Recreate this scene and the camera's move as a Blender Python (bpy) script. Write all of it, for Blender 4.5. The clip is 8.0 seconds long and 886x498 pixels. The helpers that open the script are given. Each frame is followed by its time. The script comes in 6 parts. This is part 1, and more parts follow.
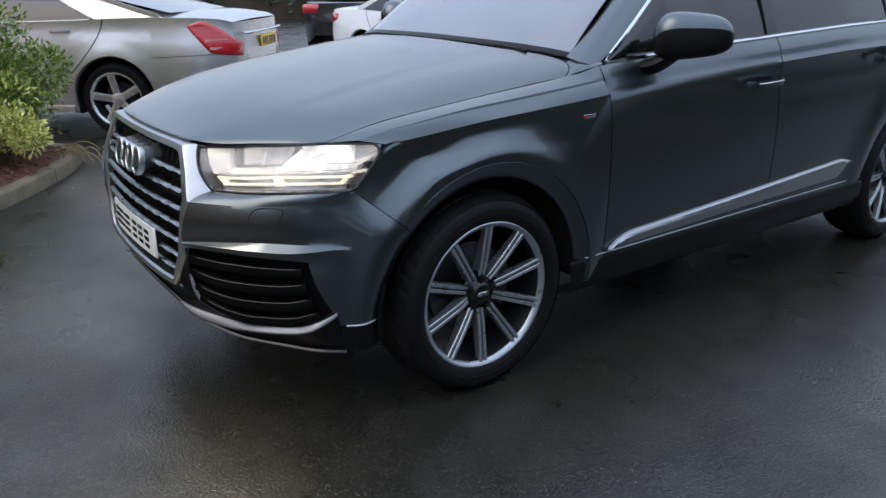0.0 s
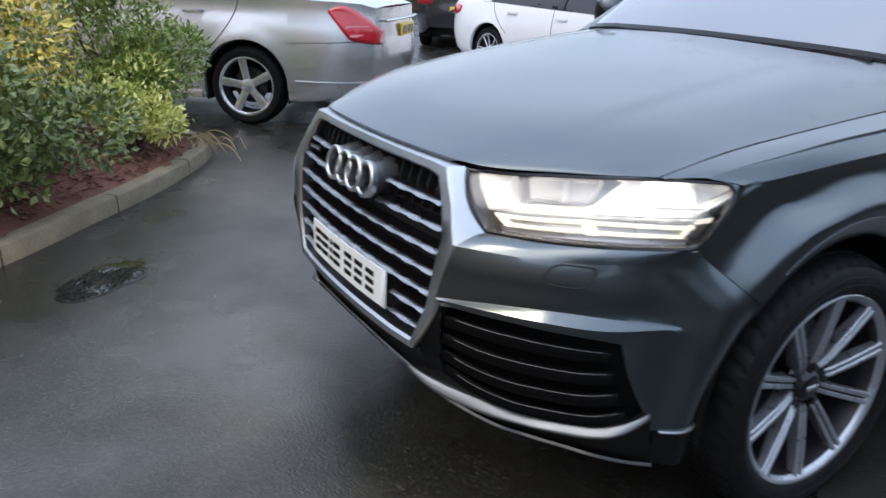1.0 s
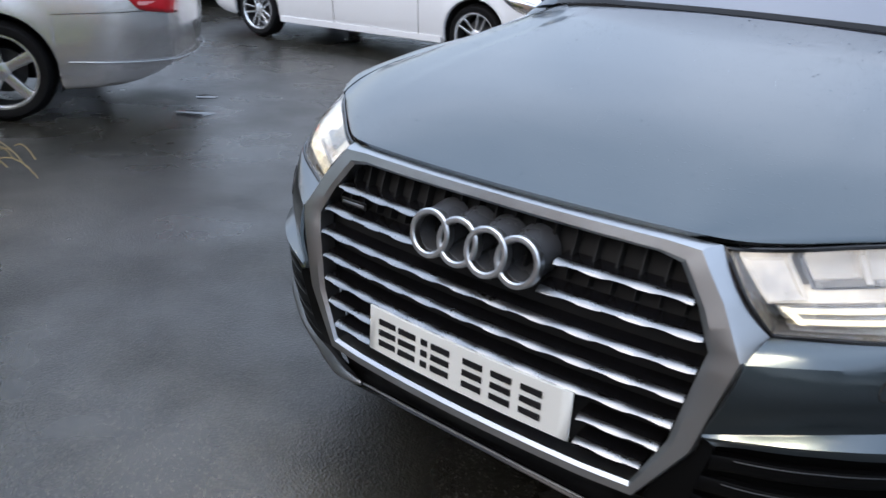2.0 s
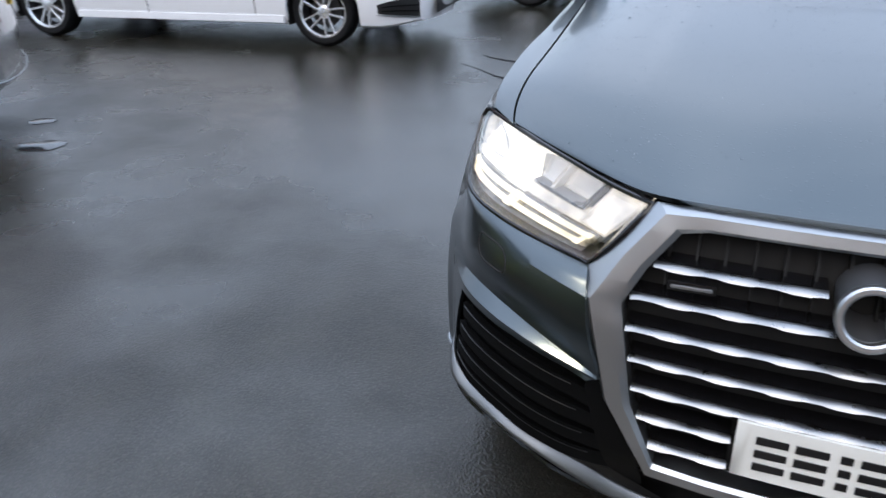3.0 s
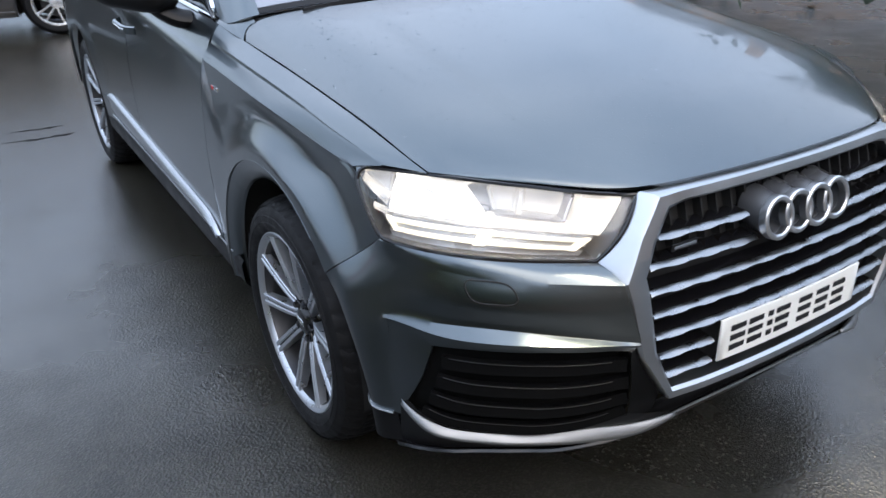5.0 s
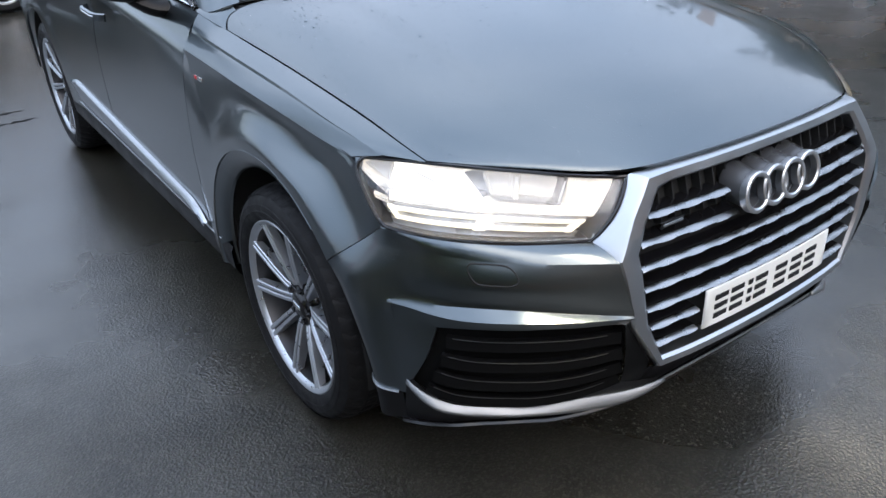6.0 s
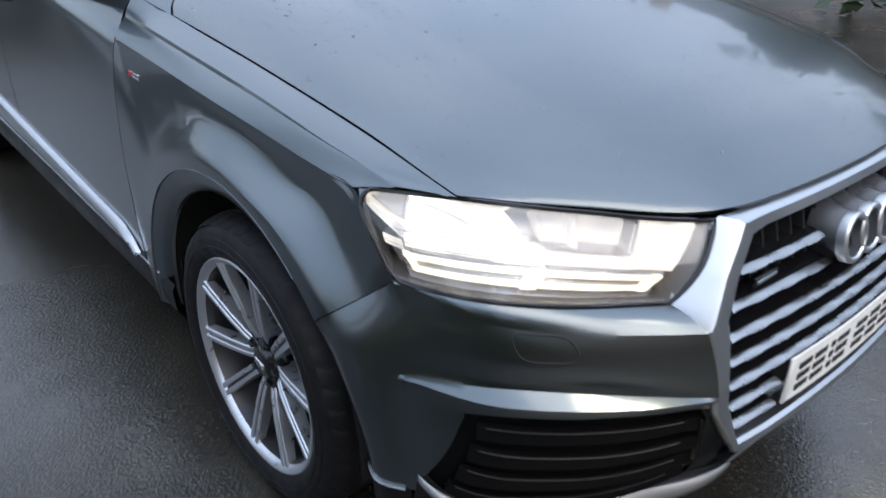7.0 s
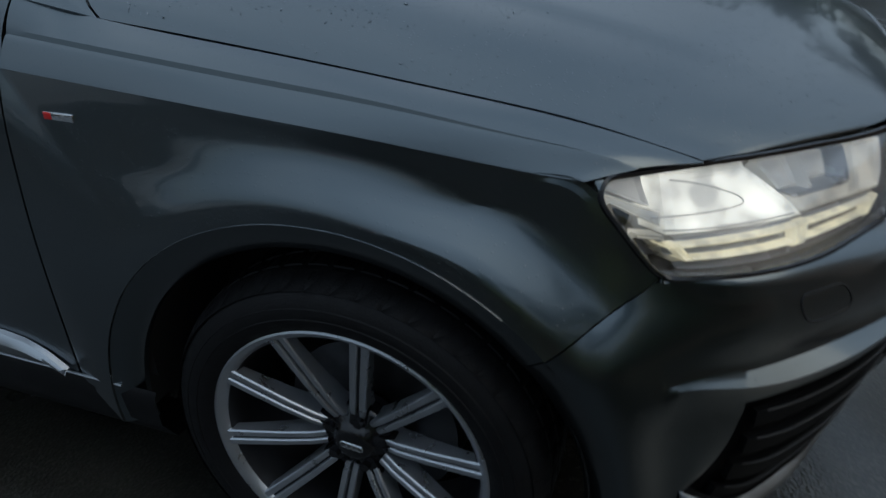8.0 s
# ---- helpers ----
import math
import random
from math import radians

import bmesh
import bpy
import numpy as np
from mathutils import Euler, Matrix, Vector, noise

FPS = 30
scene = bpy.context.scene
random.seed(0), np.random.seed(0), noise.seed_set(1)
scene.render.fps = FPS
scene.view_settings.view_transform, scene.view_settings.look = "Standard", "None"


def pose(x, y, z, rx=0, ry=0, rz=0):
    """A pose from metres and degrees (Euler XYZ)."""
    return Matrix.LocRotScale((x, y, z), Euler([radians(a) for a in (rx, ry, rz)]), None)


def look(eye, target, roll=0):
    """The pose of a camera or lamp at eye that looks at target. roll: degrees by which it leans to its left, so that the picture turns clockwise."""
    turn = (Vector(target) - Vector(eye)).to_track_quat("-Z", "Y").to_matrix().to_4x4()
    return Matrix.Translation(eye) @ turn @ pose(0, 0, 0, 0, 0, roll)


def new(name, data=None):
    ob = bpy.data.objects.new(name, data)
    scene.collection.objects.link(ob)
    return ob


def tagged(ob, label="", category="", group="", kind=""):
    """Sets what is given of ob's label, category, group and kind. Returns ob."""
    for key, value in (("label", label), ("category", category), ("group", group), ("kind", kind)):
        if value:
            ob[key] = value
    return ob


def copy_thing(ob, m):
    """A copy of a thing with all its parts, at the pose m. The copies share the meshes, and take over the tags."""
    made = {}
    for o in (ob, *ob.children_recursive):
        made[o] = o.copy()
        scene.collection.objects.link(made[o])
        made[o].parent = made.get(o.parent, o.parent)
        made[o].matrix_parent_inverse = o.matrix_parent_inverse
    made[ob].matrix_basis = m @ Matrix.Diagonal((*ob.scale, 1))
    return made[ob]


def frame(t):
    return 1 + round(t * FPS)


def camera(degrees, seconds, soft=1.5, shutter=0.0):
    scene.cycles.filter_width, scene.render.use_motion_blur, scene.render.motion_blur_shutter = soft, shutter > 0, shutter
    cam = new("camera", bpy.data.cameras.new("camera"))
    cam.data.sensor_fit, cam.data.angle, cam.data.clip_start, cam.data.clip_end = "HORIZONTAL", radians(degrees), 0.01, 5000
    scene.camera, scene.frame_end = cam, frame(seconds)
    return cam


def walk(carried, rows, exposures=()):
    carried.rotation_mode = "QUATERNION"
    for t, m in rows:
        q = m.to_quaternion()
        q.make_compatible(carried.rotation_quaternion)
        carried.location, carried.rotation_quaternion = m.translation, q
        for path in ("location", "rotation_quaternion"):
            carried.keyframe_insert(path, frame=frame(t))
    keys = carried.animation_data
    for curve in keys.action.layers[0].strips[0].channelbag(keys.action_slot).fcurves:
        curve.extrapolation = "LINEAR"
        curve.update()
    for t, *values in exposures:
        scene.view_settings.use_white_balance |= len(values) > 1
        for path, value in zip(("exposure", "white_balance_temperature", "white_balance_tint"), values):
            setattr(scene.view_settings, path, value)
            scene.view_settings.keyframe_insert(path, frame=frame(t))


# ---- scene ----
cam = camera(59.62, 8.0, soft=1.5, shutter=0.22)
PATH = [
    (0.0, pose(2.938, -0.643, 1.463, 70.57, 0.15, 54.18)),
    (0.3, pose(2.724, -0.622, 1.427, 70.44, -1.21, 54.37)),
    (0.5, pose(2.518, -0.606, 1.412, 70.58, -2.60, 55.93)),
    (0.8, pose(2.207, -0.703, 1.415, 70.18, -2.35, 59.50)),
    (1.0, pose(1.986, -0.802, 1.391, 70.17, -1.98, 60.15)),
    (1.2, pose(1.775, -0.911, 1.426, 70.07, -1.18, 58.03)),
    (2.3, pose(0.467, -1.115, 1.426, 66.34, -2.07, 32.47)),
    (2.5, pose(0.244, -1.139, 1.441, 65.56, -0.66, 29.16)),
    (2.8, pose(-0.106, -1.111, 1.399, 65.01, 0.39, 25.69)),
    (3.0, pose(-0.331, -1.094, 1.432, 64.89, 0.67, 21.30)),
    (3.3, pose(-0.623, -1.090, 1.423, 65.10, -0.48, 11.75)),
    (3.5, pose(-0.810, -1.080, 1.421, 64.67, -0.69, 4.46)),
    (3.8, pose(-1.060, -1.015, 1.411, 63.39, -1.51, -4.89)),
    (4.0, pose(-1.154, -0.991, 1.397, 63.84, -0.73, -9.98)),
    (4.3, pose(-1.297, -0.961, 1.436, 64.24, -0.63, -18.10)),
    (4.5, pose(-1.396, -0.928, 1.460, 64.12, -0.28, -22.85)),
    (4.8, pose(-1.527, -0.908, 1.522, 64.34, 0.36, -28.69)),
    (5.0, pose(-1.589, -0.905, 1.563, 63.94, 1.03, -32.20)),
    (5.2, pose(-1.630, -0.904, 1.601, 63.36, 1.70, -34.07)),
    (6.3, pose(-1.695, -0.862, 1.633, 60.56, 0.84, -36.95)),
    (6.5, pose(-1.698, -0.792, 1.617, 60.22, 0.05, -38.01)),
    (6.8, pose(-1.627, -0.601, 1.544, 61.07, -0.93, -38.83)),
    (7.0, pose(-1.591, -0.422, 1.521, 61.49, -1.49, -40.76)),
    (7.2, pose(-1.574, -0.223, 1.503, 61.22, -2.02, -43.80)),
    (7.5, pose(-1.615, 0.084, 1.440, 60.29, -1.88, -52.53)),
    (7.7, pose(-1.655, 0.282, 1.435, 59.40, -0.92, -59.12)),
    (8.0, pose(-1.860, 0.473, 1.424, 59.63, 0.25, -70.56)),
]
walk(cam, PATH, exposures=[(0.0, 0.68, 6500, 10), (0.5, 0.85, 6500, 10), (1.0, 1.05, 6500, 10), (2.5, 0.91, 6500, 10), (3.0, 1.06, 6500, 10), (3.5, 1.15, 6500, 10), (4.5, 1.38, 6500, 10), (5.0, 1.36, 6500, 10), (6.5, 1.38, 6500, 10), (7.0, 1.25, 6500, 10), (7.5, 0.46, 6400, 5), (8.0, -0.32, 6300, 1)])

# ---------------------------------------------------------------- sky and light
world = bpy.data.worlds.new("overcast_sky")
scene.world = world
world.use_nodes = True
wn, wl = world.node_tree.nodes, world.node_tree.links
wn.clear()
w_out = wn.new("ShaderNodeOutputWorld")
w_bg = wn.new("ShaderNodeBackground")
w_sky = wn.new("ShaderNodeTexSky")
w_sky.sky_type = "NISHITA"
w_sky.sun_disc = False
w_sky.sun_elevation = radians(47)
w_sky.sun_rotation = radians(186)
w_mix = wn.new("ShaderNodeMix")
w_mix.data_type = "RGBA"
w_mix.inputs[0].default_value = 0.62
w_co = wn.new("ShaderNodeTexCoord")
w_noise = wn.new("ShaderNodeTexNoise")
w_noise.inputs["Scale"].default_value = 2.2
w_noise.inputs["Detail"].default_value = 5
w_ramp = wn.new("ShaderNodeValToRGB")
w_ramp.color_ramp.elements[0].position, w_ramp.color_ramp.elements[0].color = 0.3, (4.35, 5.28, 6.85, 1)
w_ramp.color_ramp.elements[1].position, w_ramp.color_ramp.elements[1].color = 0.75, (7.85, 8.68, 10.3, 1)
wl.new(w_co.outputs["Generated"], w_noise.inputs["Vector"])
wl.new(w_noise.outputs["Fac"], w_ramp.inputs["Fac"])
wl.new(w_sky.outputs["Color"], w_mix.inputs[6])
wl.new(w_ramp.outputs["Color"], w_mix.inputs[7])
# an overcast sky is brightest overhead
w_xyz = wn.new("ShaderNodeSeparateXYZ")
w_up = wn.new("ShaderNodeMapRange")
w_up.inputs[1].default_value, w_up.inputs[2].default_value, w_up.inputs[3].default_value, w_up.inputs[4].default_value = 0.0, 0.9, 0.55, 1.6
w_mul = wn.new("ShaderNodeVectorMath")
w_mul.operation = "SCALE"
wl.new(w_co.outputs["Generated"], w_xyz.inputs[0])
wl.new(w_xyz.outputs[2], w_up.inputs[0])
wl.new(w_mix.outputs[2], w_mul.inputs[0])
wl.new(w_up.outputs[0], w_mul.inputs["Scale"])
wl.new(w_mul.outputs[0], w_bg.inputs["Color"])
w_bg.inputs["Strength"].default_value = 0.12
wl.new(w_bg.outputs[0], w_out.inputs["Surface"])

sun_data = bpy.data.lights.new("sun", "SUN")
sun_data.energy, sun_data.angle, sun_data.color = 0.58, radians(50), (1.0, 0.83, 0.64)
sun = new("sun", sun_data)
sun.matrix_world = look((-0.6, -6, 6.4), (0, 0, 0))


# ---------------------------------------------------------------- materials
def mat(name, color, rough=0.5, metal=0.0, coat=0.0, coat_rough=0.03, vary=0.0, vary_scale=6.0, bump=0.0, bump_scale=200.0,
        rough_vary=0.0, emit=None, emit_strength=0.0, spec=0.5):
    m = bpy.data.materials.new(name)
    m.use_nodes = True
    n, l = m.node_tree.nodes, m.node_tree.links
    b = n["Principled BSDF"]
    b.inputs["Base Color"].default_value = (*color, 1)
    b.inputs["Roughness"].default_value = rough
    b.inputs["Metallic"].default_value = metal
    b.inputs["Coat Weight"].default_value = coat
    b.inputs["Coat Roughness"].default_value = coat_rough
    b.inputs["Specular IOR Level"].default_value = spec
    co = n.new("ShaderNodeTexCoord")
    if vary or rough_vary:
        a = n.new("ShaderNodeTexNoise")
        a.inputs["Scale"].default_value, a.inputs["Detail"].default_value = vary_scale, 6
        l.new(co.outputs["Object"], a.inputs["Vector"])
        if vary:
            mx = n.new("ShaderNodeMix")
            mx.data_type = "RGBA"
            mx.inputs[6].default_value = (*[c * (1 - vary) for c in color], 1)
            mx.inputs[7].default_value = (*[min(1, c * (1 + vary)) for c in color], 1)
            l.new(a.outputs["Fac"], mx.inputs[0])
            l.new(mx.outputs[2], b.inputs["Base Color"])
        if rough_vary:
            r = n.new("ShaderNodeMapRange")
            r.inputs[1].default_value, r.inputs[2].default_value = 0.3, 0.7
            r.inputs[3].default_value, r.inputs[4].default_value = max(0.0, rough - rough_vary), min(1, rough + rough_vary)
            l.new(a.outputs["Fac"], r.inputs[0])
            l.new(r.outputs[0], b.inputs["Roughness"])
    if bump:
        c = n.new("ShaderNodeTexNoise")
        c.inputs["Scale"].default_value, c.inputs["Detail"].default_value = bump_scale, 3
        l.new(co.outputs["Object"], c.inputs["Vector"])
        bp = n.new("ShaderNodeBump")
        bp.inputs["Strength"].default_value, bp.inputs["Distance"].default_value = bump, 0.01
        l.new(c.outputs["Fac"], bp.inputs["Height"])
        l.new(bp.outputs[0], b.inputs["Normal"])
    if emit:
        b.inputs["Emission Color"].default_value = (*emit, 1)
        b.inputs["Emission Strength"].default_value = emit_strength
    return m


def paint_mat(name, color, metal=0.6, rough=0.35, drops=True, coat=1.0):
    """Metallic car paint under a clear coat, with fine rain beads on it."""
    m = mat(name, color, rough, metal, coat, 0.04, vary=0.05, vary_scale=900.0)
    n, l = m.node_tree.nodes, m.node_tree.links
    b = n["Principled BSDF"]
    co = n.new("ShaderNodeTexCoord")
    film = n.new("ShaderNodeTexNoise")
    film.inputs["Scale"].default_value, film.inputs["Detail"].default_value = 3.0, 5
    l.new(co.outputs["Object"], film.inputs["Vector"])
    mr = n.new("ShaderNodeMapRange")
    mr.inputs[1].default_value, mr.inputs[2].default_value, mr.inputs[3].default_value, mr.inputs[4].default_value = 0.35, 0.7, 0.03, 0.11
    l.new(film.outputs["Fac"], mr.inputs[0])
    l.new(mr.outputs[0], b.inputs["Coat Roughness"])
    if drops:
        v = n.new("ShaderNodeTexVoronoi")
        v.inputs["Scale"].default_value = 130.0
        l.new(co.outputs["Object"], v.inputs["Vector"])
        size = n.new("ShaderNodeMapRange")
        size.inputs[1].default_value, size.inputs[2].default_value, size.inputs[3].default_value, size.inputs[4].default_value = 0.1, 0.34, 1.0, 0.0
        l.new(v.outputs["Distance"], size.inputs[0])
        pick = n.new("ShaderNodeSeparateColor")
        l.new(v.outputs["Color"], pick.inputs[0])
        th = n.new("ShaderNodeMath")
        th.operation = "GREATER_THAN"
        th.inputs[1].default_value = 0.72
        l.new(pick.outputs[0], th.inputs[0])
        mul = n.new("ShaderNodeMath")
        mul.operation = "MULTIPLY"
        l.new(size.outputs[0], mul.inputs[0])
        l.new(th.outputs[0], mul.inputs[1])
        bp = n.new("ShaderNodeBump")
        bp.inputs["Strength"].default_value, bp.inputs["Distance"].default_value = 0.35, 0.002
        l.new(mul.outputs[0], bp.inputs["Height"])
        l.new(bp.outputs[0], b.inputs["Coat Normal"])
    return m


def glass_mat(name, tint=(1, 1, 1), rough=0.0):
    m = bpy.data.materials.new(name)
    m.use_nodes = True
    b = m.node_tree.nodes["Principled BSDF"]
    b.inputs["Base Color"].default_value = (*tint, 1)
    b.inputs["Roughness"].default_value = rough
    b.inputs["Transmission Weight"].default_value = 1.0
    b.inputs["IOR"].default_value = 1.45
    return m


M_PAINT = paint_mat("grey_metallic_paint", (0.092, 0.110, 0.120), metal=1.0, rough=0.30, coat=0.8)
M_SILVER_PAINT = paint_mat("silver_paint", (0.60, 0.585, 0.575), metal=0.75, rough=0.26, drops=False)
M_WHITE_PAINT = paint_mat("white_paint", (0.75, 0.76, 0.78), metal=0.0, rough=0.4, drops=False)
M_BLACK_PAINT = paint_mat("black_paint", (0.01, 0.01, 0.012), metal=0.0, rough=0.3, drops=False)
M_SATIN = mat("satin_aluminium", (0.43, 0.45, 0.47), 0.36, 1.0, bump=0.02, bump_scale=300, rough_vary=0.06, vary_scale=9)
M_LIP = mat("brushed_lip", (0.23, 0.24, 0.25), 0.5, 1.0, rough_vary=0.06, vary_scale=12)
M_BAR = mat("grille_bar_metal", (0.29, 0.30, 0.31), 0.3, 1.0, rough_vary=0.06, vary_scale=40)
M_CHROME = mat("chrome", (0.75, 0.77, 0.79), 0.1, 1.0, rough_vary=0.05, vary_scale=30)
M_BLACK = mat("black_plastic", (0.012, 0.012, 0.013), 0.42, bump=0.08, bump_scale=600, rough_vary=0.1)
M_GLOSSBLACK = mat("gloss_black", (0.006, 0.006, 0.007), 0.16, rough_vary=0.05)
M_TYRE = mat("tyre_rubber", (0.006, 0.006, 0.0065), 0.55, spec=0.18, bump=0.15, bump_scale=250, rough_vary=0.15, vary=0.25, vary_scale=20)
M_ALLOY = mat("alloy_wheel_silver", (0.43, 0.45, 0.48), 0.34, 0.85, rough_vary=0.1, vary_scale=30, vary=0.14)
M_BARREL = mat("alloy_wheel_barrel", (0.05, 0.052, 0.057), 0.42, 0.8, rough_vary=0.1, vary_scale=20, vary=0.3)
M_ALLOY_DARK = mat("alloy_wheel_groove", (0.03, 0.032, 0.036), 0.45, 0.3)
M_STEEL = mat("brake_steel", (0.07, 0.07, 0.072), 0.4, 0.9, vary=0.3, vary_scale=40)
M_VALANCE = mat("valance_plastic", (0.004, 0.004, 0.0045), 0.4, spec=0.2, bump=0.04, bump_scale=500, rough_vary=0.08)
M_SLAT = mat("intake_plastic", (0.0035, 0.0036, 0.0038), 0.5, spec=0.07, bump=0.05, bump_scale=500)
M_DARK = mat("dark_cavity", (0.006, 0.006, 0.006), 0.8)
M_GLASS = glass_mat("clear_lens", (0.97, 0.98, 1.0), 0.07)
M_TINT = mat("tinted_window_glass", (0.008, 0.009, 0.01), 0.03, spec=0.6)
# opaque; the pale blue-grey colour stands in for sky reflected in wet glass
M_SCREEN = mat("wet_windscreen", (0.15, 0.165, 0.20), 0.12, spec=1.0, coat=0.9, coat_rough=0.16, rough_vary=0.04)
M_PLATE_W = mat("white_plate", (0.72, 0.72, 0.68), 0.4, vary=0.05, vary_scale=8)
M_FRIT = mat("screen_border_black", (0.006, 0.006, 0.007), 0.3, spec=0.25)
M_PLATE_Y = mat("yellow_plate", (0.75, 0.5, 0.05), 0.4)
def lit_mat(name, colour, lo, hi, scale):
    """A glowing element whose prisms glow unevenly."""
    m = mat(name, (0.4, 0.4, 0.39), 0.25, emit=colour, emit_strength=hi)
    n, l = m.node_tree.nodes, m.node_tree.links
    co = n.new("ShaderNodeTexCoord")
    v = n.new("ShaderNodeTexNoise")
    v.inputs["Scale"].default_value, v.inputs["Detail"].default_value = scale, 2
    l.new(co.outputs["Object"], v.inputs["Vector"])
    r = n.new("ShaderNodeMapRange")
    r.inputs[1].default_value, r.inputs[2].default_value, r.inputs[3].default_value, r.inputs[4].default_value = 0.38, 0.62, lo, hi
    l.new(v.outputs["Fac"], r.inputs[0])
    l.new(r.outputs[0], n["Principled BSDF"].inputs["Emission Strength"])
    return m


M_LED = lit_mat("led_strip", (1.0, 0.86, 0.58), 0.36, 0.72, 25.0)
# reflectors, shelf and fins are made to glow in place of lamp light on them
M_PRISM = lit_mat("lit_prism", (1.0, 0.89, 0.74), 0.12, 0.36, 16.0)
M_PALE = lit_mat("lit_reflector", (1.0, 0.91, 0.80), 0.08, 0.22, 9.0)
M_BEAM = lit_mat("headlamp_element", (1.0, 0.93, 0.83), 0.26, 1.05, 14.0)
M_RING = mat("satin_chrome_badge", (0.55, 0.57, 0.59), 0.38, 1.0, rough_vary=0.06, vary_scale=30)
M_GREY = mat("grey_lamp_plastic", (0.34, 0.34, 0.34), 0.3, 0.3, rough_vary=0.1)
M_CARRIER = mat("badge_tube", (0.05, 0.052, 0.056), 0.3, rough_vary=0.08)
M_BEZEL = mat("headlamp_bezel", (0.09, 0.09, 0.092), 0.25, rough_vary=0.1)
M_REFLECTOR = mat("headlamp_reflector", (0.8, 0.8, 0.8), 0.12, 1.0, rough_vary=0.05, vary_scale=30)
M_RED = mat("red_lamp_lens", (0.5, 0.012, 0.02), 0.12, coat=1.0, vary=0.2, vary_scale=30)
M_REDBADGE = mat("red_enamel", (0.5, 0.02, 0.02), 0.3)
M_KERB = mat("concrete_kerb", (0.15, 0.122, 0.076), 0.75, bump=0.6, bump_scale=60, vary=0.55, vary_scale=7)
M_MULCH = mat("bark_mulch", (0.115, 0.045, 0.026), 0.85, bump=0.8, bump_scale=60, vary=0.5, vary_scale=25)
M_TWIG = mat("dry_stalk", (0.3, 0.22, 0.1), 0.8, vary=0.3, vary_scale=30)
M_BARK = mat("bark", (0.07, 0.05, 0.035), 0.9, bump=0.6, bump_scale=60, vary=0.4, vary_scale=15)


def leaf_mat(name, color, second):
    m = bpy.data.materials.new(name)
    m.use_nodes = True
    n, l = m.node_tree.nodes, m.node_tree.links
    b = n["Principled BSDF"]
    g = n.new("ShaderNodeNewGeometry")
    r = n.new("ShaderNodeValToRGB")
    r.color_ramp.elements[0].color, r.color_ramp.elements[1].color = (*color, 1), (*second, 1)
    l.new(g.outputs["Random Per Island"], r.inputs["Fac"])
    l.new(r.outputs["Color"], b.inputs["Base Color"])
    b.inputs["Roughness"].default_value = 0.38
    b.inputs["Transmission Weight"].default_value = 0.0
    b.inputs["Subsurface Weight"].default_value = 0.0
    return m


M_LEAF_GREEN = leaf_mat("green_leaves", (0.07, 0.12, 0.02), (0.26, 0.34, 0.06))
M_LEAF_DARK = leaf_mat("dark_green_leaves", (0.06, 0.10, 0.03), (0.22, 0.26, 0.075))
M_LEAF_YELLOW = leaf_mat("variegated_leaves", (0.3, 0.36, 0.06), (0.72, 0.68, 0.24))
M_LEAF_TREE = leaf_mat("tree_leaves", (0.012, 0.03, 0.012), (0.035, 0.06, 0.025))
M_LEAF_OLIVE = leaf_mat("olive_leaves", (0.30, 0.25, 0.035), (0.72, 0.56, 0.11))


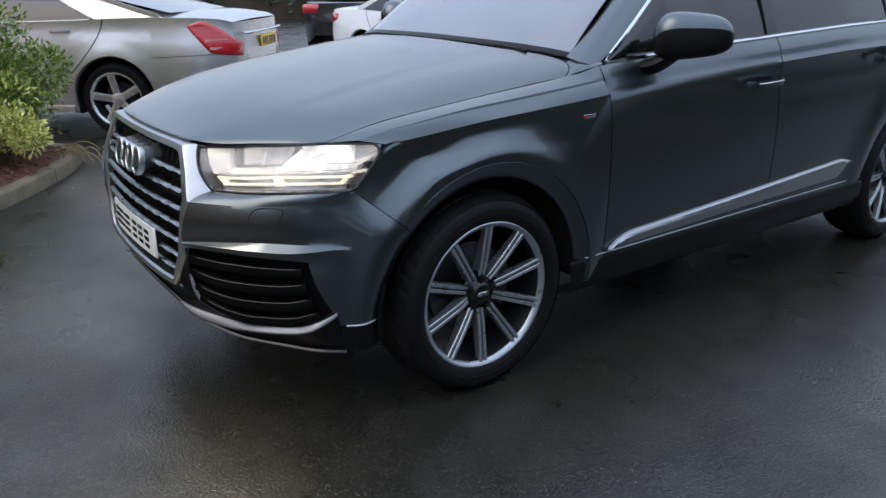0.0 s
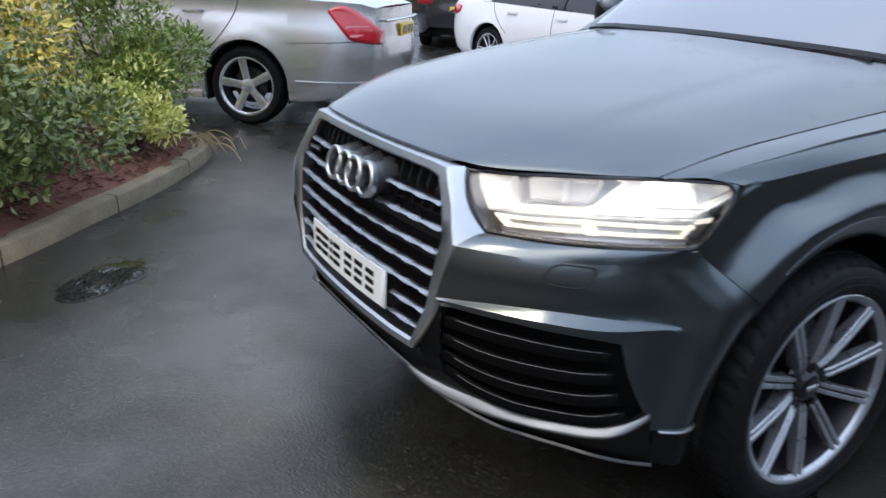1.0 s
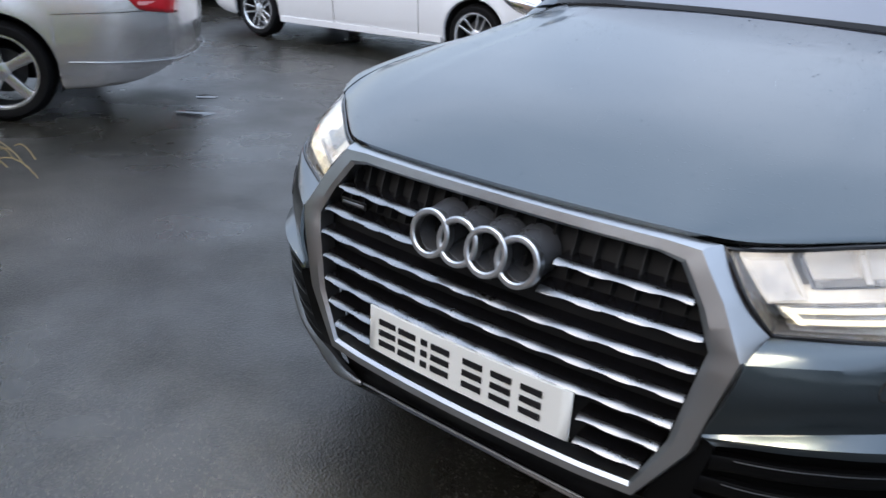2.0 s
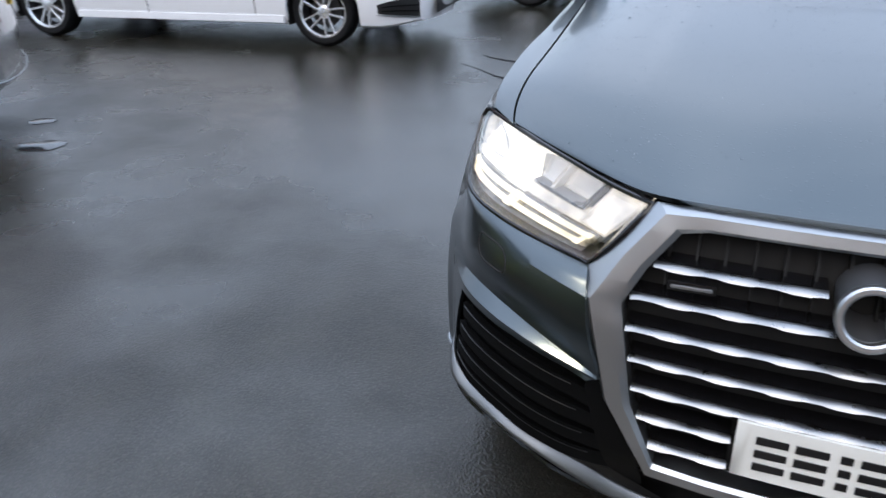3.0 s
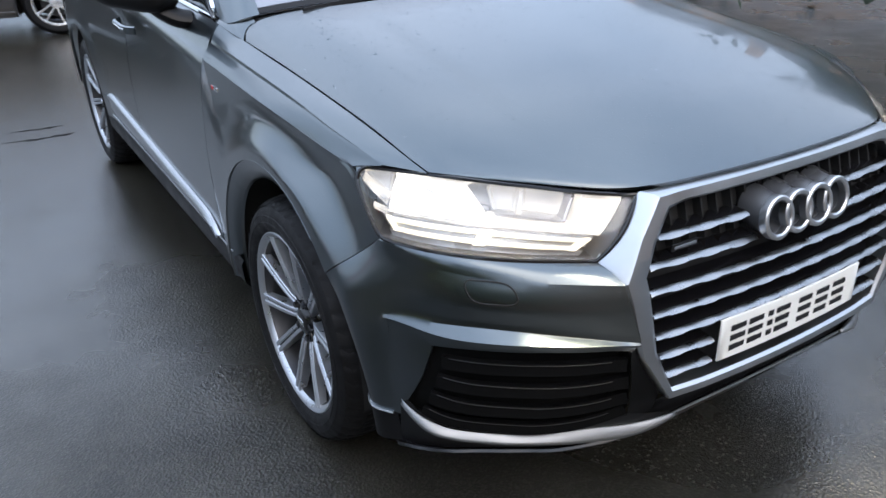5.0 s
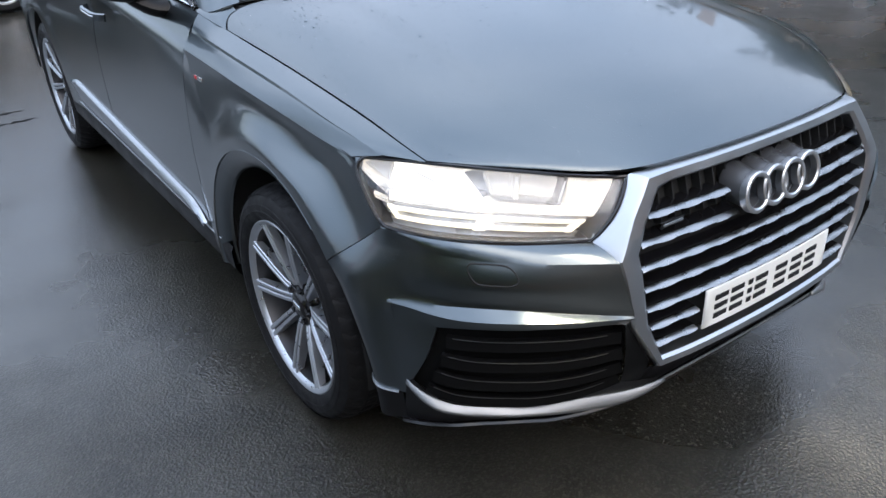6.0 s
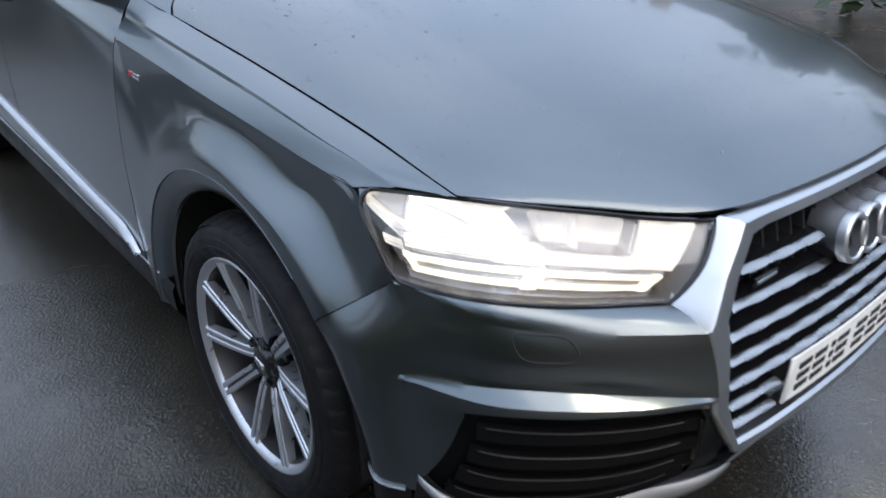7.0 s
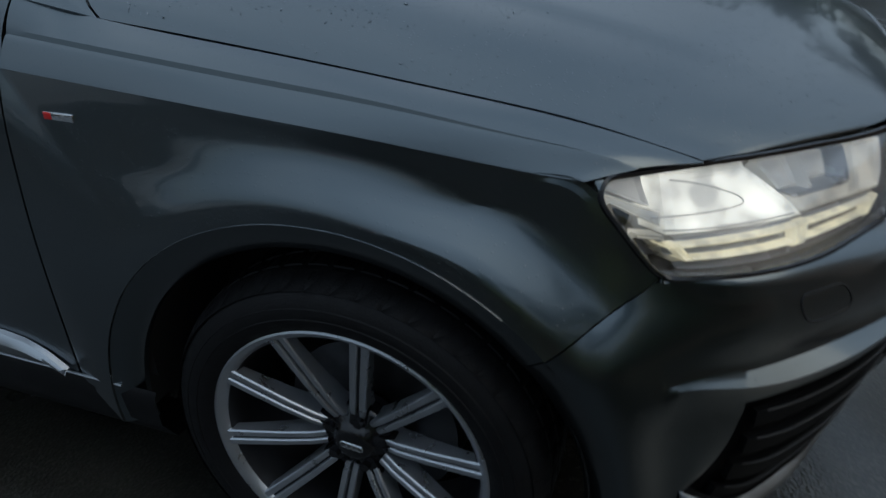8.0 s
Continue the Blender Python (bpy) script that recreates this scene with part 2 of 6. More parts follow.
def wet_asphalt():
    m = bpy.data.materials.new("wet_asphalt")
    m.use_nodes = True
    n, l = m.node_tree.nodes, m.node_tree.links
    b = n["Principled BSDF"]
    co = n.new("ShaderNodeTexCoord")
    big = n.new("ShaderNodeTexNoise")
    big.inputs["Scale"].default_value, big.inputs["Detail"].default_value, big.inputs["Roughness"].default_value = 0.55, 6, 0.6
    mid = n.new("ShaderNodeTexNoise")
    mid.inputs["Scale"].default_value, mid.inputs["Detail"].default_value = 5.0, 8
    fine = n.new("ShaderNodeTexNoise")
    fine.inputs["Scale"].default_value, fine.inputs["Detail"].default_value = 140.0, 4
    stones = n.new("ShaderNodeTexVoronoi")
    stones.inputs["Scale"].default_value = 110.0
    for a in (big, mid, fine, stones):
        l.new(co.outputs["Object"], a.inputs["Vector"])
    col = n.new("ShaderNodeValToRGB")
    col.color_ramp.elements[0].position, col.color_ramp.elements[0].color = 0.3, (0.0085, 0.0080, 0.0064, 1)
    col.color_ramp.elements[1].position, col.color_ramp.elements[1].color = 0.72, (0.022, 0.0208, 0.0165, 1)
    l.new(mid.outputs["Fac"], col.inputs["Fac"])
    grain = n.new("ShaderNodeMix")
    grain.data_type, grain.blend_type = "RGBA", "OVERLAY"
    grain.inputs[0].default_value = 0.6
    l.new(col.outputs["Color"], grain.inputs[6])
    l.new(fine.outputs["Color"], grain.inputs[7])
    chips = n.new("ShaderNodeTexVoronoi")
    chips.inputs["Scale"].default_value = 150.0
    l.new(co.outputs["Object"], chips.inputs["Vector"])
    tone = n.new("ShaderNodeSeparateColor")
    l.new(chips.outputs["Color"], tone.inputs[0])
    pale = n.new("ShaderNodeMapRange")
    pale.inputs[1].default_value, pale.inputs[2].default_value, pale.inputs[3].default_value, pale.inputs[4].default_value = 0.55, 1.0, 0.0, 0.6
    l.new(tone.outputs[0], pale.inputs[0])
    aggregate = n.new("ShaderNodeMix")
    aggregate.data_type = "RGBA"
    aggregate.inputs[7].default_value = (0.052, 0.0505, 0.042, 1)
    l.new(pale.outputs[0], aggregate.inputs[0])
    l.new(grain.outputs[2], aggregate.inputs[6])
    l.new(aggregate.outputs[2], b.inputs["Base Color"])
    # the water film: smooth where it stands, rough where it has drained
    wet = n.new("ShaderNodeMapRange")
    wet.inputs[1].default_value, wet.inputs[2].default_value, wet.inputs[3].default_value, wet.inputs[4].default_value = 0.36, 0.64, 1.0, 0.0
    wet.interpolation_type = "SMOOTHSTEP"
    patch = n.new("ShaderNodeTexNoise")
    patch.inputs["Scale"].default_value, patch.inputs["Detail"].default_value = 1.7, 3
    l.new(co.outputs["Object"], patch.inputs["Vector"])
    lie = n.new("ShaderNodeMix")
    lie.inputs[0].default_value = 0.42
    l.new(big.outputs["Fac"], lie.inputs[2])
    l.new(patch.outputs["Fac"], lie.inputs[3])
    # the lot dips towards the far side of the drive, where water stands
    dip = n.new("ShaderNodeVectorMath")
    dip.operation = "DISTANCE"
    dip.inputs[1].default_value = (-2.1, 6.8, 0.0)
    l.new(co.outputs["Object"], dip.inputs[0])
    low = n.new("ShaderNodeMapRange")
    low.interpolation_type = "SMOOTHSTEP"
    low.inputs[1].default_value, low.inputs[2].default_value, low.inputs[3].default_value, low.inputs[4].default_value = 1.8, 5.8, 0.15, 0.0
    l.new(dip.outputs["Value"], low.inputs[0])
    level = n.new("ShaderNodeMath")
    level.operation = "SUBTRACT"
    l.new(lie.outputs[0], level.inputs[0])
    l.new(low.outputs[0], level.inputs[1])
    l.new(level.outputs[0], wet.inputs[0])
    shine = n.new("ShaderNodeMapRange")
    shine.inputs[3].default_value, shine.inputs[4].default_value = 0.42, 0.9
    l.new(wet.outputs[0], shine.inputs[0])
    l.new(shine.outputs[0], b.inputs["Specular IOR Level"])
    rg = n.new("ShaderNodeMapRange")
    rg.inputs[3].default_value, rg.inputs[4].default_value = 0.38, 0.22
    l.new(wet.outputs[0], rg.inputs[0])
    l.new(rg.outputs[0], b.inputs["Roughness"])
    h = n.new("ShaderNodeMath")
    h.operation = "ADD"
    l.new(fine.outputs["Fac"], h.inputs[0])
    l.new(stones.outputs["Distance"], h.inputs[1])
    bs = n.new("ShaderNodeMapRange")
    bs.inputs[3].default_value, bs.inputs[4].default_value = 0.40, 0.2
    l.new(wet.outputs[0], bs.inputs[0])
    bp = n.new("ShaderNodeBump")
    bp.inputs["Distance"].default_value = 0.004
    l.new(bs.outputs[0], bp.inputs["Strength"])
    l.new(h.outputs[0], bp.inputs["Height"])
    l.new(bp.outputs[0], b.inputs["Normal"])
    return m


M_BEAD = glass_mat("rain_beads", (0.95, 0.97, 1.0))
M_WATER = mat("standing_water", (0.01, 0.011, 0.011), 0.03, rough_vary=0.02, spec=0.6)
M_FILM = mat("wet_film", (0.03, 0.032, 0.034), 0.1, spec=1.0, rough_vary=0.05, vary_scale=12)
M_TAR = mat("tar_seam", (0.006, 0.006, 0.006), 0.7, spec=0.08, vary=0.4, vary_scale=30)
M_ASPHALT = wet_asphalt()


# ---------------------------------------------------------------- mesh tools
def obj(name, bm, material, parent=None, label="", smooth=True, sharp=40):
    me = bpy.data.meshes.new(name)
    bmesh.ops.recalc_face_normals(bm, faces=bm.faces)
    bm.to_mesh(me)
    bm.free()
    for m in (material if isinstance(material, (list, tuple)) else [material]):
        me.materials.append(m)
    if smooth:
        me.polygons.foreach_set("use_smooth", [True] * len(me.polygons))
        me.set_sharp_from_angle(angle=radians(sharp))
    ob = new(name, me)
    if parent:
        ob.parent = parent
    if label:
        tagged(ob, label)
    return ob




def thing(name, m, label, category, group="", kind=""):
    ob = new(name)
    ob.matrix_world = m
    ob.empty_display_size = 0.1
    return tagged(ob, label, category, group, kind)


def spline(pts, n, start=0, stop=None):
    """n points along a smooth curve through pts, spaced by the knots, from knot start to knot stop."""
    p = np.array(pts, float)
    if len(p) == 2:
        s = np.linspace(0, 1, n)[:, None]
        return p[0] * (1 - s) + p[1] * s
    d = np.maximum(np.linalg.norm(np.diff(p, axis=0), axis=1), 1e-6) ** 0.5
    k = np.concatenate([[0], np.cumsum(d)])
    tan = np.zeros_like(p)
    for i in range(1, len(p) - 1):
        a, b = k[i] - k[i - 1], k[i + 1] - k[i]
        tan[i] = (b * (p[i] - p[i - 1]) / a + a * (p[i + 1] - p[i]) / b) / (a + b)
    tan[0] = 2 * (p[1] - p[0]) / (k[1] - k[0]) - tan[1]
    tan[-1] = 2 * (p[-1] - p[-2]) / (k[-1] - k[-2]) - tan[-2]
    out = []
    for u in np.linspace(k[start], k[-1] if stop is None else k[stop], n):
        i = min(max(np.searchsorted(k, u, side="right") - 1, 0), len(p) - 2)
        h = k[i + 1] - k[i]
        s = (u - k[i]) / h
        out.append((2 * s**3 - 3 * s**2 + 1) * p[i] + (s**3 - 2 * s**2 + s) * h * tan[i]
                   + (-2 * s**3 + 3 * s**2) * p[i + 1] + (s**3 - s**2) * h * tan[i + 1])
    return np.array(out)


def fair(c, turns=14):
    """Take small wobbles out of a curve, its ends held."""
    c = np.array(c, float)
    for _ in range(turns):
        c[1:-1] += .5 * ((c[:-2] + c[2:]) / 2 - c[1:-1])
    return c


def loft(rows, nu, nv, turns=0):
    """A grid of points through the curves: nv rows of nu points."""
    r = [fair(spline(a, nu), turns) for a in rows]
    return np.stack([spline([a[i] for a in r], nv) for i in range(nu)], 1)


def add_grid(bm, g, flip=False, closed=False):
    nv, nu = g.shape[:2]
    v = [[bm.verts.new(g[j, i]) for i in range(nu)] for j in range(nv)]
    for j in range(nv - 1):
        for i in range(nu if closed else nu - 1):
            i2 = (i + 1) % nu
            q = [v[j][i], v[j][i2], v[j + 1][i2], v[j + 1][i]]
            if len({tuple(np.round(a.co, 6)) for a in q}) < 3:
                continue
            try:
                bm.faces.new(q)
            except ValueError:
                pass
    return v


def mirrored(g):
    return g * np.array([-1.0, 1, 1])


def sheet(name, grids, material, parent, side=1, thick=0.012, label="", weld=0.0004, sharp=38):
    """A panel: grids joined, given thickness inwards."""
    bm = bmesh.new()
    for g in grids:
        add_grid(bm, g if side > 0 else mirrored(g))
    bmesh.ops.remove_doubles(bm, verts=bm.verts, dist=weld)
    bmesh.ops.dissolve_degenerate(bm, edges=bm.edges, dist=1e-5)
    bmesh.ops.recalc_face_normals(bm, faces=bm.faces)
    # outwards: away from the middle of the car
    s = sum((f.calc_center_median() - CORE).normalized().dot(f.normal) * f.calc_area() for f in bm.faces)
    if s < 0:
        bmesh.ops.reverse_faces(bm, faces=bm.faces)
    bm.edges.index_update()
    rim = [e.index for e in bm.edges if e.is_boundary]
    me = bpy.data.meshes.new(name)
    bm.to_mesh(me)
    bm.free()
    me.materials.append(material)
    me.polygons.foreach_set("use_smooth", [True] * len(me.polygons))
    me.set_sharp_from_angle(angle=radians(sharp))
    hard = me.attributes.get("sharp_edge") or me.attributes.new("sharp_edge", "BOOLEAN", "EDGE")
    for i in rim:
        hard.data[i].value = True
    ob = new(name, me)
    ob.parent = parent
    if thick:
        md = ob.modifiers.new("thickness", "SOLIDIFY")
        md.thickness, md.offset = thick, -1
    if label:
        tagged(ob, label)
    return ob


CORE = Vector((0, 2.4, 0.6))


def box(bm, cx, cy, cz, sx, sy, sz, m=None, bevel=0.0):
    r = bmesh.ops.create_cube(bm, size=1)["verts"]
    bmesh.ops.scale(bm, verts=r, vec=(sx, sy, sz))
    bmesh.ops.translate(bm, verts=r, vec=(cx, cy, cz))
    if m is not None:
        bmesh.ops.transform(bm, matrix=m, verts=r)
    if bevel:
        e = list({a for v in r for a in v.link_edges})
        bmesh.ops.bevel(bm, geom=e, offset=bevel, segments=2, affect="EDGES", profile=0.5)
    return r


def sweep(bm, path, profile, up=(0, 0, 1), closed=False, cap=True):
    """A profile (list of (a, b): sideways and up) carried along a path."""
    p = np.array(path, float)
    n = len(p)
    rings = []
    for i in range(n):
        if closed:
            t = p[(i + 1) % n] - p[i - 1]
        else:
            t = p[min(i + 1, n - 1)] - p[max(i - 1, 0)]
        t = t / (np.linalg.norm(t) + 1e-9)
        s = np.cross(t, up)
        s = s / (np.linalg.norm(s) + 1e-9)
        u = np.cross(s, t)
        rings.append([bm.verts.new(p[i] + a * s + b * u) for a, b in profile])
    m = len(profile)
    for i in range(n if closed else n - 1):
        a, b = rings[i], rings[(i + 1) % n]
        for j in range(m):
            bm.faces.new((a[j], a[(j + 1) % m], b[(j + 1) % m], b[j]))
    if cap and not closed:
        bm.faces.new(rings[0])
        bm.faces.new(rings[-1][::-1])


def round_profile(r, n=8, sx=1.0, sz=1.0):
    return [(r * sx * math.cos(2 * math.pi * k / n), r * sz * math.sin(2 * math.pi * k / n)) for k in range(n)]


def lathe(bm, prof, n=64, axis="x", cx=0.0, cy=0.0, cz=0.0, closed=True):
    """Turn a profile of (along, radius) round an axis along x."""
    g = np.array([[(cx + a, cy + r * math.cos(2 * math.pi * k / n), cz + r * math.sin(2 * math.pi * k / n)) for k in range(n)] for a, r in prof])
    return add_grid(bm, g, closed=closed)


# ---------------------------------------------------------------- ground
bm = bmesh.new()
xs = [-900, -60, -20, -8, -4, -2, 0, 2, 4, 8, 20, 60, 900]
g = np.array([[(x, y, 0.0) for x in xs] for y in xs])
add_grid(bm, g)
ground = tagged(obj("ground", bm, M_ASPHALT, smooth=False), "wet dark asphalt of a car park with standing water", "ground", kind="structure")

def blot(name, cx, cy, rx, ry, material, label, category, z=.004, seed=0, turn=0.0):
    """A flat patch with an uneven rim lying on the ground."""
    bm = bmesh.new()
    rim = []
    for k in range(40):
        a = 2 * math.pi * k / 40
        r = 1 + .35 * noise.noise(Vector((math.cos(a) * 1.3 + seed, math.sin(a) * 1.3, seed))) + .12 * noise.noise(Vector((math.cos(a) * 4, math.sin(a) * 4 + seed, 1)))
        x, y = rx * r * math.cos(a), ry * r * math.sin(a)
        rim.append((cx + x * math.cos(turn) - y * math.sin(turn), cy + x * math.sin(turn) + y * math.cos(turn), z))
    inner = [(cx + (p[0] - cx) * .93, cy + (p[1] - cy) * .93, z + .0015) for p in rim]
    outer = [(p[0], p[1], .0008) for p in rim]
    vs = add_grid(bm, np.array([outer, rim, inner]), closed=True)
    bm.faces.new(vs[-1])
    return tagged(obj(name, bm, material), label, category, kind="structure")


blot("puddle", -1.62, -.46, .14, .26, M_WATER, "shallow rain puddle on the asphalt", "puddle", seed=3, turn=.7)
blot("puddle", -4.36, 2.31, .15, .10, M_FILM, "small rain puddle beside the silver saloon", "puddle", seed=7, turn=.5)
blot("puddle", -4.80, 2.74, .09, .07, M_FILM, "small rain puddle beside the silver saloon", "puddle", seed=9, turn=.5)
for k, (pts_, wd) in enumerate((([(-2.75, 5.46), (-2.5, 5.26), (-2.3, 5.08), (-2.15, 4.98)], .012), ([(-2.35, 5.12), (-2.2, 5.0), (-2.08, 4.95)], .028), ([(-1.46, 4.79), (-1.18, 4.75), (-1.02, 4.77)], .024), ([(-1.40, 5.03), (-1.2, 5.0), (-1.06, 5.0)], .018), ([(-2.65, 5.85), (-2.45, 5.72), (-2.2, 5.62)], .034))):
    bm = bmesh.new()
    path_t = spline([(*p, 0) for p in pts_], 26)
    left, right = [], []
    for i, p in enumerate(path_t):
        t_ = path_t[min(i + 1, 25)] - path_t[max(i - 1, 0)]
        n_ = np.array((-t_[1], t_[0], 0)) / np.linalg.norm(t_)
        wl_, wr_ = [wd * max(.12, .7 + 1.5 * noise.noise(Vector((i * .33, k * 3.1, q)))) * math.sin(math.pi * (i + .4) / 25.8) ** .6 for q in (0, 5)]
        left.append(p + n_ * wl_ + np.array((0, 0, .0015)))
        right.append(p - n_ * wr_ + np.array((0, 0, .0015)))
    add_grid(bm, np.array([left, path_t + np.array((0, 0, .0035)), right]))
    tagged(obj("tar_seam", bm, M_TAR), "dark ragged tar mark in the wet asphalt", "tar seam", kind="structure")

# ---------------------------------------------------------------- the grey sport utility vehicle
suv = thing("suv", pose(0, 0, 0), "dark grey metallic sport utility vehicle, wet, headlights on, parked on asphalt", "car")
HUB_Y, HUB_Z, REAR_Y = 0.996, 0.370, 3.992

hl_top = [(.445, .168, .942), (.50, .208, .943), (.55, .25, .946), (.60, .295, .951), (.65, .340, .955), (.70, .385, .960), (.75, .436, .965), (.80, .490, .969), (.85, .550, .971), (.884, .602, .968)]
hl_bot = [(.548, .165, .814), (.585, .187, .815), (.62, .208, .816), (.66, .231, .818), (.70, .253, .822), (.74, .277, .827), (.78, .306, .830), (.82, .343, .833), (.86, .400, .835), (.890, .494, .836)]
hl_edge = [(.884, .602, .968), (.891, .594, .95), (.893, .57, .92), (.894, .544, .89), (.892, .518, .86), (.890, .494, .836)]
crease = [(.536, .088, .786), (.585, .123, .786), (.62, .150, .786), (.66, .180, .786), (.70, .211, .788), (.74, .245, .790), (.78, .281, .793), (.82, .322, .799), (.862, .385, .812), (.892, .49, .830)]
blade_t = [(.500, .060, .648), (.56, .097, .656), (.61, .131, .662), (.66, .168, .667), (.70, .199, .671), (.74, .232, .674), (.78, .270, .675), (.82, .312, .674), (.866, .372, .671), (.910, .452, .666)]
blade_b = [(.500, .058, .643), (.56, .082, .650), (.61, .105, .653), (.66, .135, .655), (.70, .165, .655), (.74, .197, .654), (.78, .237, .652), (.82, .281, .650), (.866, .346, .653), (.911, .446, .661)]


def lens_rows(n=10, bulge=0.02, inset=0.0):
    """Rows of the headlamp's outer face, from its top to its bottom edge."""
    t, b = spline(hl_top, n), spline(hl_bot, n)
    edge = spline(hl_edge, 5)
    rows = []
    for j in range(5):
        s = j / 4
        r = t * (1 - s) + b * s
        bow = bulge * math.sin(math.pi * s)
        r[:, 1] -= bow * (1 + .6 * np.linspace(0, 1, n) ** 2)
        r[:, 0] += bow * .7 * np.linspace(0, 1, n) ** 2
        e = edge[j]
        w = np.linspace(0, 1, n)[:, None] ** 6
        r = r * (1 - w) + e * w
        r[:, 1] += inset
        rows.append(r)
    return rows


def shrink(g, d_u, d_v):
    """Pull a grid's border in by about d metres, for a shut line."""
    g = g.copy()
    for a, b, d in ((0, 1, d_v), (-1, -2, d_v)):
        if d:
            v = g[b] - g[a]
            g[a] += v / (np.linalg.norm(v, axis=1, keepdims=True) + 1e-9) * np.minimum(d, np.linalg.norm(v, axis=1, keepdims=True) * 0.8)
    for a, b, d in ((0, 1, d_u), (-1, -2, d_u)):
        if d:
            v = g[:, b] - g[:, a]
            g[:, a] += v / (np.linalg.norm(v, axis=1, keepdims=True) + 1e-9) * np.minimum(d, np.linalg.norm(v, axis=1, keepdims=True) * 0.8)
    return g


# bonnet: front edge from the middle of the grille to the wing
front_edge = [(0, .117, .961), (.14, .120, .961), (.28, .131, .960), (.40, .149, .959), (.46, .182, .952), (.52, .228, .953), (.60, .298, .957), (.68, .370, .963), (.74, .428, .968), (.779, .462, .972)]
bon_1 = [(0, .165, .987), (.14, .168, .987), (.29, .177, .984), (.41, .198, .979), (.48, .235, .976), (.545, .276, .975), (.62, .335, .977), (.695, .405, .980), (.75, .47, .984), (.795, .52, .992)]
bon_2 = [(0, .32, 1.055), (.15, .32, 1.053), (.30, .335, 1.046), (.42, .36, 1.038), (.50, .39, 1.033), (.57, .43, 1.031), (.64, .48, 1.030), (.71, .54, 1.028), (.765, .60, 1.025), (.807, .65, 1.023)]
bon_3 = [(0, .65, 1.112), (.15, .65, 1.110), (.31, .66, 1.104), (.44, .67, 1.096), (.52, .685, 1.092), (.59, .70, 1.087), (.66, .73, 1.080), (.72, .77, 1.071), (.77, .82, 1.061), (.811, .86, 1.047)]
bon_4 = [(0, 1.02, 1.162), (.15, 1.02, 1.161), (.32, 1.02, 1.155), (.46, 1.03, 1.147), (.55, 1.035, 1.142), (.615, 1.04, 1.136), (.675, 1.055, 1.125), (.73, 1.075, 1.111), (.78, 1.095, 1.095), (.819, 1.11, 1.075)]
bon_5 = [(0, 1.36, 1.206), (.15, 1.365, 1.205), (.33, 1.375, 1.199), (.48, 1.395, 1.192), (.575, 1.425, 1.188), (.64, 1.45, 1.182), (.70, 1.475, 1.173), (.755, 1.495, 1.160), (.805, 1.490, 1.143), (.834, 1.435, 1.109)]
bg = loft([front_edge, bon_1, bon_2, bon_3, bon_4, bon_5], 41, 46, 6)
for i in range(41):
    bg[2:, i] = fair(bg[2:, i], 10)
# the middle of the bonnet stands a little proud of its flanks
edge_x = .54 - .05 * np.clip((bg[..., 1] - .3) / 1.0, 0, 1)
step = np.clip((edge_x + .035 - bg[..., 0]) / .07, 0, 1)
bg[..., 2] += .006 * step * step * (3 - 2 * step) * np.clip((bg[..., 1] - .32) / .35, 0, 1) * np.clip((1.46 - bg[..., 1]) / .3, 0, 1)
bg = shrink(bg, 0, 0.004)
for j in range(len(bg)):
    v = bg[j, -2] - bg[j, -1]
    bg[j, -1] += v / np.linalg.norm(v) * 0.004
bonnet_l, bonnet_r = bg, mirrored(bg)
bonnet = sheet("bonnet", [bonnet_l, bonnet_r], M_PAINT, suv, thick=0.014)

